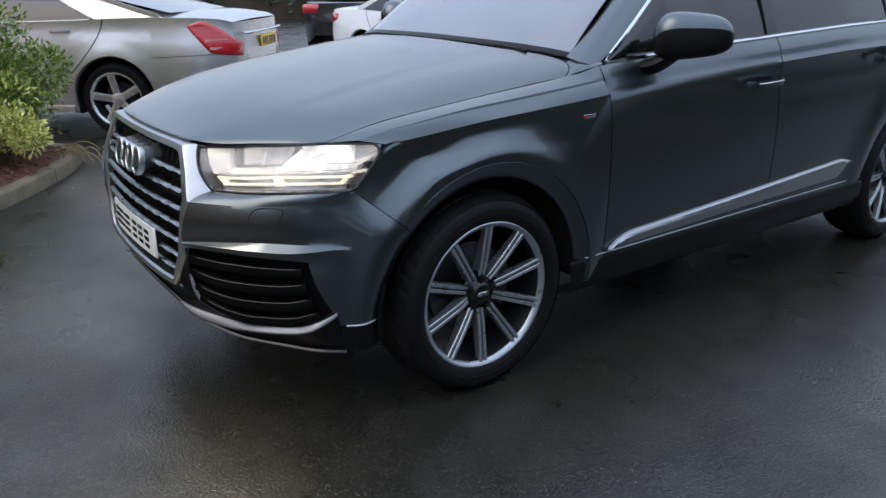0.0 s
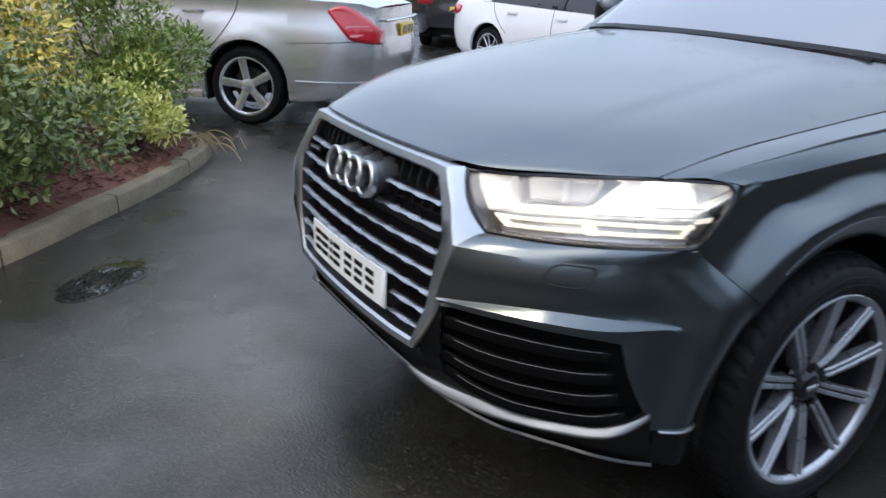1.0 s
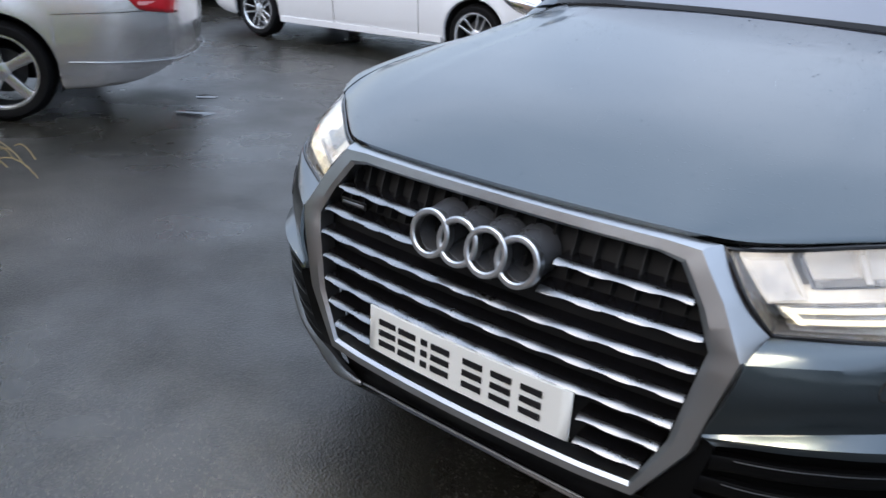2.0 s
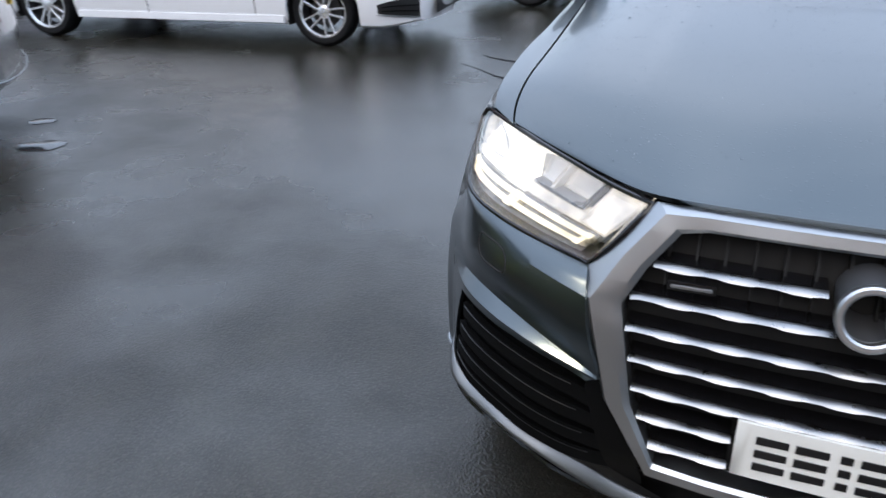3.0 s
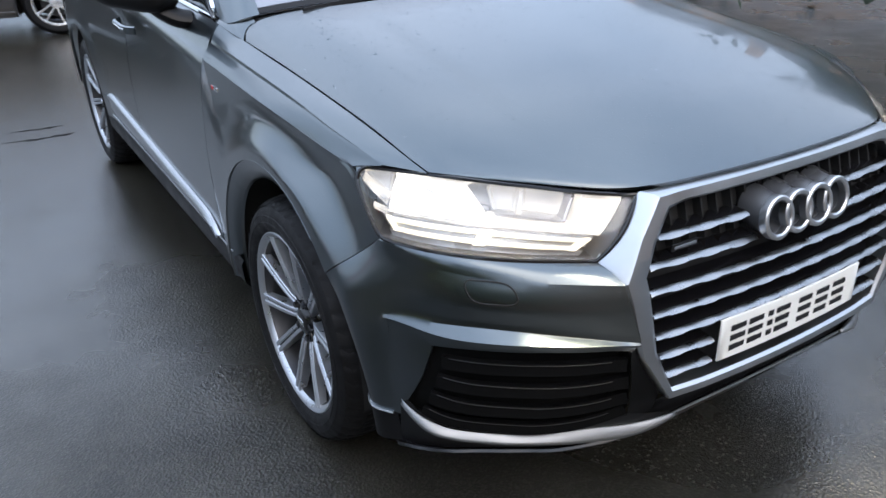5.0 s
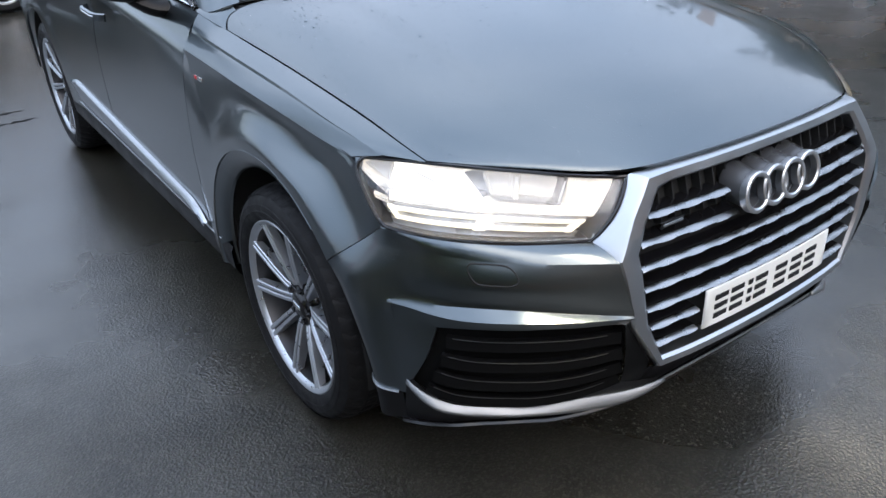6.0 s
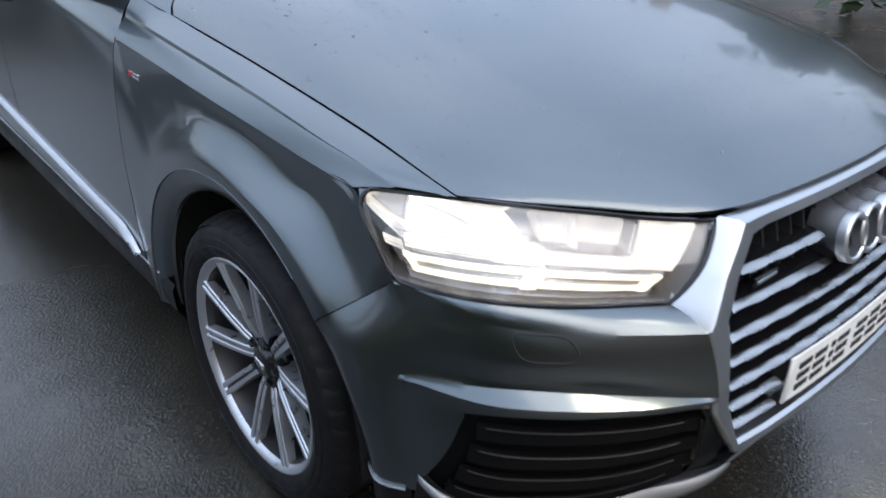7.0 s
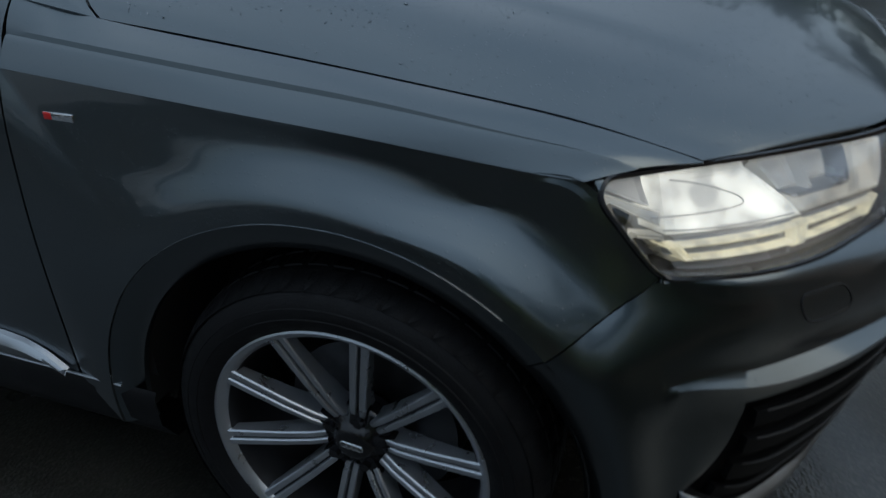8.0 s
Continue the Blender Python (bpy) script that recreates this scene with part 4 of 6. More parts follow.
# four linked rings
RZ = .846
for k in range(4):
    cx = -.1065 + k * .071
    bm = bmesh.new()
    cyr = .052 + (.002 if k % 2 else 0)
    p = [(cx + .0445 * math.cos(a), cyr + plan(cx) + .20 * (.0445 * math.sin(a)), RZ + .0445 * math.sin(a)) for a in np.linspace(0, 2 * math.pi, 49)[:-1]]
    sweep(bm, p, [(-.006, -.012), (.006, -.012), (.0065, .006), (.003, .009), (-.003, .009), (-.0065, .006)], up=(0, -1, .2), closed=True)
    obj("badge_ring", bm, M_RING, grille, "chrome ring of the badge")
    bm = bmesh.new()
    p0 = [(cx + .047 * math.cos(a), cyr + .012 + .2 * .047 * math.sin(a), RZ + .047 * math.sin(a)) for a in np.linspace(0, 2 * math.pi, 41)[:-1]]
    p1 = [(cx + .049 * math.cos(a), cyr + .075 + .1 * .049 * math.sin(a), RZ + .008 + .049 * math.sin(a)) for a in np.linspace(0, 2 * math.pi, 41)[:-1]]
    p2 = [(cx + .040 * math.cos(a), cyr + .014 + .2 * .040 * math.sin(a), RZ + .040 * math.sin(a)) for a in np.linspace(0, 2 * math.pi, 41)[:-1]]
    p3 = [(cx + .038 * math.cos(a), cyr + .075, RZ + .008 + .038 * math.sin(a)) for a in np.linspace(0, 2 * math.pi, 41)[:-1]]
    add_grid(bm, np.array([p1, p0, p2, p3]), closed=True)
    obj("badge_carrier", bm, M_CARRIER, grille, "dark grey tube behind the badge")
# small badge on the first field, as bars
bm = bmesh.new()
box(bm, -.365, depth(-.365, .834) - .001, .834, .078, .006, .017, bevel=.002)
sb = obj("side_badge", bm, M_GLOSSBLACK, grille, "small dark badge with a bright bar")
bm = bmesh.new()
box(bm, -.365, depth(-.365, .834) - .005, .834, .066, .004, .006, bevel=.0015)
obj("badge_bar", bm, M_SATIN, sb)

# number plate: plain bars stand for the characters
bm = bmesh.new()
pg = []
for z in (.522, .524, .631, .633):
    pg.append([(x, .033 + .13 * x * x + .02 * (z - .52) - (0 if z in (.522, .633) else .004), z) for x in np.linspace(-.262, .262, 21)])
add_grid(bm, np.array(pg))
plate = obj("number_plate", bm, M_PLATE_W, suv, "white front number plate with dark bars", sharp=20)
md = plate.modifiers.new("thickness", "SOLIDIFY")
md.thickness, md.offset = 0.006, -1
for x in (-.205, -.145, -.095, -.050, .035, .105, .175):
    w = .05 if abs(x + .095) > .01 else .018
    bm = bmesh.new()
    y = .033 + .13 * x * x - .0045
    for dz0, hh in ((-.026, .014), (0, .014), (.026, .014)):
        box(bm, x, y + .02 * (.057 + dz0), .577 + dz0, w, .003, hh)
    obj("plate_bar", bm, M_GLOSSBLACK, plate)

# ---- headlamps
def on_lens(u, v, back):
    """A point behind the lens: u 0..1 from the grille outwards, v 0..1 from top to bottom."""
    i = u * (LENS.shape[1] - 1)
    j = v * (LENS.shape[0] - 1)
    i0, j0 = int(min(i, LENS.shape[1] - 1.001)), int(min(j, LENS.shape[0] - 1.001))
    fi, fj = i - i0, j - j0
    p = (LENS[j0, i0] * (1 - fi) + LENS[j0, i0 + 1] * fi) * (1 - fj) + (LENS[j0 + 1, i0] * (1 - fi) + LENS[j0 + 1, i0 + 1] * fi) * fj
    return p + back * np.array([-.25 - .35 * u, .9, -.05])


LENS = loft(lens_rows(), 40, 16)
for s in (1, -1):
    fl = np.array([s, 1, 1])
    bm = bmesh.new()
    # tray: the dark bezel round the lens and the back of the housing
    border = []
    for u in np.linspace(0, 1, 24)[:-1]:
        border.append((u, 0))
    for v in np.linspace(0, 1, 10)[:-1]:
        border.append((1, v))
    for u in np.linspace(1, 0, 24)[:-1]:
        border.append((u, 1))
    for v in np.linspace(1, 0, 10)[:-1]:
        border.append((0, v))
    r0 = [on_lens(u, v, .0) for u, v in border]
    r1 = [on_lens(.5 + (u - .5) * .965, .5 + (v - .5) * .91, .010) for u, v in border]
    r2 = [on_lens(.5 + (u - .5) * .93, .5 + (v - .5) * .86, .085) for u, v in border]
    r3 = [on_lens(.5 + (u - .5) * .05, .5 + (v - .5) * .05, .085) for u, v in border]
    add_grid(bm, np.array([r0, r1, r2, r3]) * fl, closed=True)
    lamp = obj("headlight", bm, M_BEZEL, suv, "lit full-width headlamp behind a clear lens", sharp=30)
    bm = bmesh.new()
    add_grid(bm, LENS * fl)
    ln = obj("lens", bm, M_GLASS, lamp, "clear wet lens")
    md = ln.modifiers.new("thickness", "SOLIDIFY")
    md.thickness, md.offset = 0.003, -1
    ln.visible_shadow = False

    def fill(name, quad, back, depth_in, material, label=""):
        """A facet between four (u, v) corners, as a shallow dished block."""
        g = []
        for w, b in ((0.0, back + depth_in), (0.0, back), (.12, back - .003), (.3, back + .004)):
            c = np.mean(quad, axis=0)
            row = []
            for k in range(4):
                a, d = np.array(quad[k]), np.array(quad[(k + 1) % 4])
                for t in (0, .25, .5, .75):
                    q = a * (1 - t) + d * t
                    q = q * (1 - w) + c * w
                    row.append(on_lens(q[0], q[1], b))
            g.append(row)
        b2 = bmesh.new()
        vs = add_grid(b2, np.array(g) * fl, closed=True)
        b2.faces.new(vs[-1])
        return obj(name, b2, material, lamp, label, sharp=25)

    # the black seal round the lens, its outer upper corner rounded
    loop = [(u, 0) for u in np.linspace(0, .925, 24)] + [(.925 + .075 * math.sin(a), .26 - .26 * math.cos(a)) for a in np.linspace(.2, math.pi / 2, 8)]
    arc = loop[23:]
    loop += [(1, v) for v in np.linspace(.32, .86, 8)] + [(.97 + .03 * math.cos(a), .88 + .12 * math.sin(a)) for a in np.linspace(.3, math.pi / 2, 4)]
    loop += [(u, 1) for u in np.linspace(.95, 0, 24)] + [(0, v) for v in np.linspace(.9, .1, 9)]
    bm = bmesh.new()
    sweep(bm, np.array([on_lens(u, v, -.001) for u, v in loop]) * fl, round_profile(.0048, 6), up=(0, -1, .2), closed=True)
    obj("seal", bm, M_GLOSSBLACK, lamp, "black seal round the lens")
    bm = bmesh.new()
    tip_v = bm.verts.new(on_lens(1, 0, -.004) * fl)
    arc_v = [bm.verts.new(on_lens(u, v, -.005) * fl) for u, v in arc]
    for q0, q1 in zip(arc_v, arc_v[1:]):
        bm.faces.new((tip_v, q0, q1))
    obj("corner_cover", bm, M_PAINT, lamp, "body-coloured corner beside the lens")

    # inner upright, two deep chambers with a lintel under them, the lit projectors, the outer fins
    fill("reflector", [(.025, .09), (.165, .08), (.185, .60), (.05, .63)], .024, .05, M_PRISM, "inner reflector with a glow of its own")
    fill("chamber", [(.20, .10), (.37, .10), (.37, .44), (.215, .44)], .060, .02, M_PALE, "reflector chamber with a glow of its own")
    fill("chamber", [(.385, .10), (.50, .10), (.47, .44), (.39, .44)], .046, .03, M_PALE, "reflector chamber with a glow of its own")
    fill("chamber_wall", [(.37, .09), (.388, .09), (.392, .45), (.372, .45)], .030, .05, M_PALE)
    fill("lintel", [(.205, .445), (.475, .445), (.47, .475), (.215, .475)], .026, .04, M_GREY)
    fill("lintel", [(.19, .085), (.205, .085), (.222, .475), (.205, .475)], .028, .04, M_GREY)
    fill("beam_projector", [(.585, .09), (.80, .10), (.868, .60), (.475, .625)], .020, .05, M_BEAM, "lit dipped-beam element")
    # the rounded edge of the projector's lens, and the lip under it
    for pts_d in ([(.885, .41), (.80, .425), (.70, .425), (.655, .405), (.65, .35), (.685, .26), (.735, .18), (.79, .125)], [(.875, .535), (.78, .56), (.66, .57), (.52, .575)]):
        bm = bmesh.new()
        sweep(bm, np.array([on_lens(u, v, .0125) for u, v, _ in spline([(*p, 0) for p in pts_d], 24)]) * fl, round_profile(.0013, 5), up=(0, -1, .2))
        obj("projector_edge", bm, M_GREY, lamp)
    fill("shelf", [(.10, .485), (.49, .49), (.50, .635), (.11, .63)], .030, .03, M_PRISM, "shelf with a glow of its own")
    fill("fin", [(.845, .40), (.955, .17), (.968, .23), (.868, .52)], .022, .03, M_PRISM, "outer fin with a glow of its own")
    fill("fin", [(.875, .60), (.945, .56), (.948, .61), (.878, .65)], .022, .02, M_PRISM, "outer fin with a glow of its own")
    fill("side_reflector", [(.82, .10), (.95, .12), (.86, .36), (.842, .38)], .040, .03, M_PALE)
    fill("housing_back", [(.03, .06), (.965, .08), (.93, .94), (.06, .94)], .066, .012, M_GREY)
    # light guides: two long strips, tied in the middle by an arrow-shaped step
    for v0, v1, u0, u1 in ((.675, .725, .09, .885), (.815, .855, .115, .865)):
        bm = bmesh.new()
        g = np.array([[on_lens(u, v, b) for u in np.linspace(u0, u1, 30)] for v, b in ((v0, .05), (v0, .016), ((v0 + v1) / 2, .012), (v1, .016), (v1, .05))])
        add_grid(bm, g * fl)
        obj("light_guide", bm, M_LED, lamp, "lit daytime running strip")
    for quad in ([(.47, .66), (.515, .66), (.555, .87), (.505, .87)], [(.085, .66), (.115, .66), (.145, .86), (.12, .86)], [(.86, .66), (.885, .66), (.868, .85), (.845, .85)]):
        fill("arrow_step", quad, .014, .03, M_LED)
    for v0, v1, b in ((.64, .67, .022), (.735, .81, .026), (.865, .95, .020)):
        bm = bmesh.new()
        g = np.array([[on_lens(u, v, q) for u in np.linspace(.075, .895, 30)] for v, q in ((v0, b + .03), (v0, b), ((v0 + v1) / 2, b + .002), (v1, b), (v1, b + .03))])
        add_grid(bm, g * fl)
        obj("divider", bm, M_GREY, lamp)
    # the light that it throws
    sd = bpy.data.lights.new("dipped_beam", "SPOT")
    sd.energy, sd.spot_size, sd.spot_blend, sd.shadow_soft_size, sd.color = 28, radians(115), 1.0, 0.14, (1.0, 0.85, 0.60)
    so = new("dipped_beam", sd)
    so.matrix_world = look((s * .64, .06, .86), (s * .85, -.42, 0.0))

# ---- wheels
def wheel(hub, side, steer=0.0):
    """Ten grooved spokes in a 20-inch rim; built facing +x and turned for the other side."""
    bm = bmesh.new()
    # rim barrel and outer lip, x = 0 at the rim's outer face
    lathe(bm, [(-.19, .248), (-.18, .265), (-.03, .259), (-.012, .262), (-.012, .255), (-.03, .251), (-.17, .239), (-.19, .248)], 72)
    rim = obj("wheel", bm, M_BARREL, suv, "ten-spoke alloy wheel with grey barrel")
    bm = bmesh.new()
    lathe(bm, [(-.014, .264), (-.004, .2755), (.002, .2775), (.004, .274), (.001, .267), (-.012, .256), (-.05, .253)], 72)
    obj("rim_lip", bm, M_ALLOY, rim, "bright rim lip")
    bm = bmesh.new()
    prof = [(-.235, .270), (-.245, .305), (-.240, .340), (-.222, .364), (-.19, .3725), (-.12, .374), (-.05, .3725), (-.018, .366), (.002, .350), (.013, .326), (.014, .304), (.008, .286), (-.004, .272)]
    lathe(bm, prof, 96)
    for r_ in (.308, .328):
        g = [(.0135 - (r_ - .313) ** 2 * 9, r_ - .0015), (.0155 - (r_ - .313) ** 2 * 9, r_), (.0135 - (r_ - .313) ** 2 * 9, r_ + .0015)]
        lathe(bm, g, 96)
    # tread: rows of blocks with grooves round and across
    na = 288
    tx = np.array([-.236, -.226, -.214, -.205, -.197, -.193, -.187, -.183, -.150, -.146, -.140, -.136, -.104, -.100, -.094, -.090, -.058, -.054, -.048, -.044, -.030, -.018, -.006, .002])
    groove = [.193, .187, .146, .140, .100, .094, .054, .048]
    rows = []
    for x in tx:
        base = .3765 - .010 * (abs(x + .118) / .10) ** 4 - (.009 if any(abs(-x - q) < .001 for q in groove) else 0)
        row = []
        for k in range(na):
            a = 2 * math.pi * k / na
            cut = .006 if (k + int(-x * 60)) % 6 == 0 else 0
            if x > 0 or x < -.235:
                cut = 0
            row.append((x, (base - cut) * math.cos(a), (base - cut) * math.sin(a)))
        rows.append(row)
    add_grid(bm, np.array(rows), closed=True)
    obj("tyre", bm, M_TYRE, rim, "black road tyre", sharp=35)
    for k in range(10):
        a = 2 * math.pi * k / 10 + radians(16)
        bm = bmesh.new()
        # a spoke: two ribs with a dark groove between, dished towards the hub
        for off in (-.0088, .0088):
            rows = []
            for r_, x, w, h in ((.060, -.040, .0062, .05), (.090, -.030, .0064, .045), (.15, -.019, .0067, .036), (.215, -.010, .0072, .028), (.268, -.003, .0080, .022)):
                o2 = off * (1 + (r_ - .05) * 1.1)
                rows.append([(x - h, r_, o2 - w), (x - .003, r_, o2 - w), (x, r_, o2 - w * .7), (x, r_, o2 + w * .7), (x - .003, r_, o2 + w), (x - h, r_, o2 + w)])
            add_grid(bm, np.array(rows))
        bmesh.ops.rotate(bm, verts=bm.verts, cent=(0, 0, 0), matrix=Matrix.Rotation(a, 3, "X"))
        obj("spoke", bm, M_ALLOY, rim, sharp=30)
        bm = bmesh.new()
        rows = []
        for r_, x, w in ((.060, -.047, .006), (.15, -.025, .007), (.266, -.010, .008)):
            rows.append([(x - .01, r_, -w), (x, r_, -w), (x, r_, w), (x - .01, r_, w)])
        add_grid(bm, np.array(rows))
        bmesh.ops.rotate(bm, verts=bm.verts, cent=(0, 0, 0), matrix=Matrix.Rotation(a, 3, "X"))
        obj("spoke_groove", bm, M_ALLOY_DARK, rim)
    bm = bmesh.new()
    lathe(bm, [(-.095, .078), (-.058, .077), (-.050, .070), (-.042, .048), (-.034, .041), (-.028, .036), (-.025, .028), (-.0245, .001)], 40)
    # five dark lobes of the hub cover reach out between the spokes
    for k in range(5):
        a = 2 * math.pi * k / 5 + radians(16)
        box(bm, -.052, 0, 0, .030, .060, .034, Matrix.Rotation(a, 4, "X") @ Matrix.Translation((0, .058, 0)), bevel=.006)
    for k in range(5):
        a = 2 * math.pi * k / 5 + .2
        v = bmesh.ops.create_cone(bm, cap_ends=True, segments=6, radius1=.011, radius2=.010, depth=.02,
                                  matrix=Matrix.Translation((-.037, .056 * math.cos(a), .056 * math.sin(a))) @ Matrix.Rotation(math.pi / 2, 4, "Y"))
    obj("hub", bm, M_GLOSSBLACK, rim, "gloss black hub cover with wheel bolts")
    for k in range(4):
        bm = bmesh.new()
        cy = (k - 1.5) * .0105
        p = [(-.0235, cy + .0068 * math.cos(t), .0068 * math.sin(t)) for t in np.linspace(0, 2 * math.pi, 17)[:-1]]
        sweep(bm, p, round_profile(.0013, 5), up=(1, 0, 0), closed=True)
        obj("cap_ring", bm, M_CHROME, rim)
    bm = bmesh.new()
    lathe(bm, [(-.135, .06), (-.12, .06), (-.12, .172), (-.145, .172), (-.145, .06)], 48)
    obj("brake_disc", bm, M_STEEL, rim)
    bm = bmesh.new()
    g = []
    for a in np.linspace(radians(-35), radians(35), 9):
        g.append([(x, r_ * math.cos(a), r_ * math.sin(a)) for x, r_ in ((-.15, .19), (-.10, .185), (-.095, .15), (-.10, .105), (-.15, .10))])
    add_grid(bm, np.array(g))
    obj("brake_caliper", bm, M_ALLOY_DARK, rim)
    return rim


w = wheel(None, 1)
X_FACE = .942
w.matrix_basis = pose(X_FACE, HUB_Y - .004, .3745, 0, 0, 0)
for m in (pose(X_FACE, REAR_Y, .3745, 16), pose(-X_FACE, HUB_Y - .004, .3745, -7, 0, 180), pose(-X_FACE, REAR_Y, .3745, -3, 0, 180)):
    copy_thing(w, m)

# ---- wheel housings and floor
for s in (1, -1):
    for cy in (HUB_Y, REAR_Y):
        bm = bmesh.new()
        g = np.array([[(s * x, cy + .45 * math.cos(a), HUB_Z + .45 * math.sin(a)) for a in np.linspace(radians(-4), radians(184), 30)] for x in (.935, .62)])
        add_grid(bm, g)
        g = np.array([[(s * .62, cy + r_ * math.cos(a), HUB_Z + r_ * math.sin(a)) for a in np.linspace(radians(-4), radians(184), 30)] for r_ in (.45, .02)])
        add_grid(bm, g)
        obj("wheel_housing", bm, M_DARK, suv, "black wheel housing")
bm = bmesh.new()
box(bm, 0, 2.75, .36, 1.3, 4.1, .2, bevel=.02)
box(bm, 0, 2.5, .46, 1.78, 2.0, .2, bevel=.02)
obj("underbody", bm, M_DARK, suv, "dark underbody")
bm = bmesh.new()
box(bm, 0, .85, .72, 1.15, 1.0, .36, bevel=.02)
obj("engine_bay", bm, M_DARK, suv)

# ---- sides: doors, rear quarter, sills
def belt(y):
    return np.array((float(np.interp(y, [1.5, 2.4, 3.3, 4.4, 5.0], [.862, .895, .900, .885, .82])), y, float(np.interp(y, [1.5, 1.6, 2.36, 3.27, 4.4, 5.0], [1.135, 1.150, 1.190, 1.225, 1.25, 1.26]))))


def shoulder(y):
    return np.array((float(np.interp(y, [1.5, 2.0, 3.2, 4.4, 4.8, 5.02], [.931, .944, .95, .945, .91, .84])), y, float(np.interp(y, [1.5, 1.58, 1.95, 2.32, 3.23, 4.4, 5.0], [1.038, 1.045, 1.066, 1.083, 1.118, 1.132, 1.12]))))


def tuck(y):
    """How the flank narrows towards the tail."""
    return float(np.interp(y, [4.3, 4.7, 4.95, 5.05], [0, .03, .10, .18]))


def flank(y, z, r_y=REAR_Y):
    x = float(np.interp(z, [.40, .58, .75, .90, .985, 1.045], [.952, .960, .9635, .957, .948, .936]))
    d = math.hypot(y - r_y, z - HUB_Z)
    x += .014 * math.exp(-((d - .50) / .09) ** 2)
    return np.array((x - tuck(y), y, z))


def upper(ys):
    """Rows from the window sill to the shoulder."""
    out = []
    for t, dx, dz in ((0, 0, 0), (.25, .0045, .0015), (.5, .005, 0), (.75, .0005, -.004), (1, 0, 0)):
        out.append([belt(y) * (1 - t) + shoulder(y) * t + np.array((dx, 0, dz)) for y in ys])
    return out


def door(y0, y1, s, name, label, lean=.0):
    ys = np.linspace(y0 + .0015, y1 - .0015, 24)
    rows = upper(ys)
    low = []
    for y in ys:
        zb = .415
        dd = REAR_Y - y
        if dd < .455:
            zb = max(zb, HUB_Z + math.sqrt(max(.455 ** 2 - dd * dd, 0)))
        low.append(zb)
    side_rows = [[shoulder(y) for y in ys]]
    for t in (.12, .3, .5, .75, 1.0):
        side_rows.append([flank(y, shoulder(y)[2] * (1 - t) + zb * t) for y, zb in zip(ys, low)])
    return sheet(name, [loft(rows, 24, 8), loft(side_rows, 24, 16)], M_PAINT, suv, s, thick=.012, weld=.0008, label=label)


for s in (1, -1):
    d1 = door(1.5745, 2.677, s, "front_door", "")
    d2 = door(2.680, 3.80, s, "rear_door", "")
    for d, y, z in ((d1, 2.53, 1.005), (d2, 3.60, 1.055)):
        bm = bmesh.new()
        p = spline([(s * .962, y - .13, z + .010), (s * .992, y - .09, z + .012), (s * .998, y, z + .014), (s * .992, y + .09, z + .016), (s * .966, y + .125, z + .016)], 16)
        sweep(bm, p, [(-.006, -.013), (.004, -.016), (.007, 0), (.004, .016), (-.006, .013)])
        h = obj("door_handle", bm, M_PAINT, d, "body-coloured door handle with a bright insert")
        bm = bmesh.new()
        p2 = p + np.array((s * .006, 0, .004))
        sweep(bm, p2[3:13], round_profile(.003, 6))
        obj("handle_insert", bm, M_CHROME, d)
    # rear quarter with its arch
    aa = np.linspace(math.pi, 0, 24)
    ys = np.concatenate([REAR_Y + .455 * np.cos(aa[7:]), np.linspace(REAR_Y + .475, 5.03, 10)])
    zb = [HUB_Z + math.sqrt(max(.455 ** 2 - (y - REAR_Y) ** 2, 0)) if y - REAR_Y < .455 else .40 for y in ys]
    side_rows = [[shoulder(y) for y in ys]]
    for t in (.12, .3, .5, .75, 1.0):
        side_rows.append([flank(y, shoulder(y)[2] * (1 - t) + b * t) for y, b in zip(ys, zb)])
    rows = upper(ys)
    sheet("rear_quarter", [np.array([np.array(r) for r in rows]), np.array([np.array(r) for r in side_rows])], M_PAINT, suv, s, thick=.012, weld=.0008)
    # sill and bright door moulding
    bm = bmesh.new()
    ys2 = np.linspace(1.40, 3.60, 20)
    g = np.array([[(s * x, y, z) for y in ys2] for x, z in ((.945, .412), (.955, .395), (.950, .33), (.915, .27), (.80, .25))])
    add_grid(bm, g)
    obj("sill", bm, M_VALANCE, suv, "black sill")
    bm = bmesh.new()
    p = [(s * .957, y, .420 + .0085 * (y - 1.43)) for y in np.linspace(1.47, 3.55, 20)]
    sweep(bm, p, round_profile(.003, 6))
    obj("sill_line", bm, M_SATIN, suv)
    bm = bmesh.new()
    rows = []
    for y in np.linspace(1.594, 3.40, 40):
        zt = float(np.interp(y, [1.594, 1.64, 1.70, 2.41, 3.32, 3.40], [.434, .466, .490, .523, .571, .552]))
        zl = float(np.interp(y, [1.594, 1.70, 2.43, 3.30, 3.40], [.428, .432, .452, .470, .548]))
        fx = .964
        zm = (zt * .62 + zl * .38)
        rows.append([(s * (fx - .006), y, zt), (s * (fx + .004), y, zt - .003), (s * (fx + .010), y, zt - .010), (s * (fx + .014), y, zm), (s * (fx + .004), y, zl + .006), (s * (fx - .006), y, zl)])
    add_grid(bm, np.array(rows))
    obj("door_moulding", bm, M_SATIN, suv, "satin silver lower door moulding", sharp=25)
    # wing badge
    near = np.argmin((w2[..., 1] - 1.462) ** 2 + (w2[..., 2] - .974) ** 2)
    bx = float(w2[..., 0].ravel()[near])
    bm = bmesh.new()
    box(bm, s * (bx + .0005), 1.468, .974, .005, .062, .0145, bevel=.002)
    bd = obj("wing_badge", bm, M_CHROME, suv, "small silver and red badge")
    bm = bmesh.new()
    box(bm, s * (bx + .002), 1.468 - s * .021, .974, .0048, .014, .0122, bevel=.001)
    obj("badge_flag", bm, M_REDBADGE, bd, "red end of the badge")

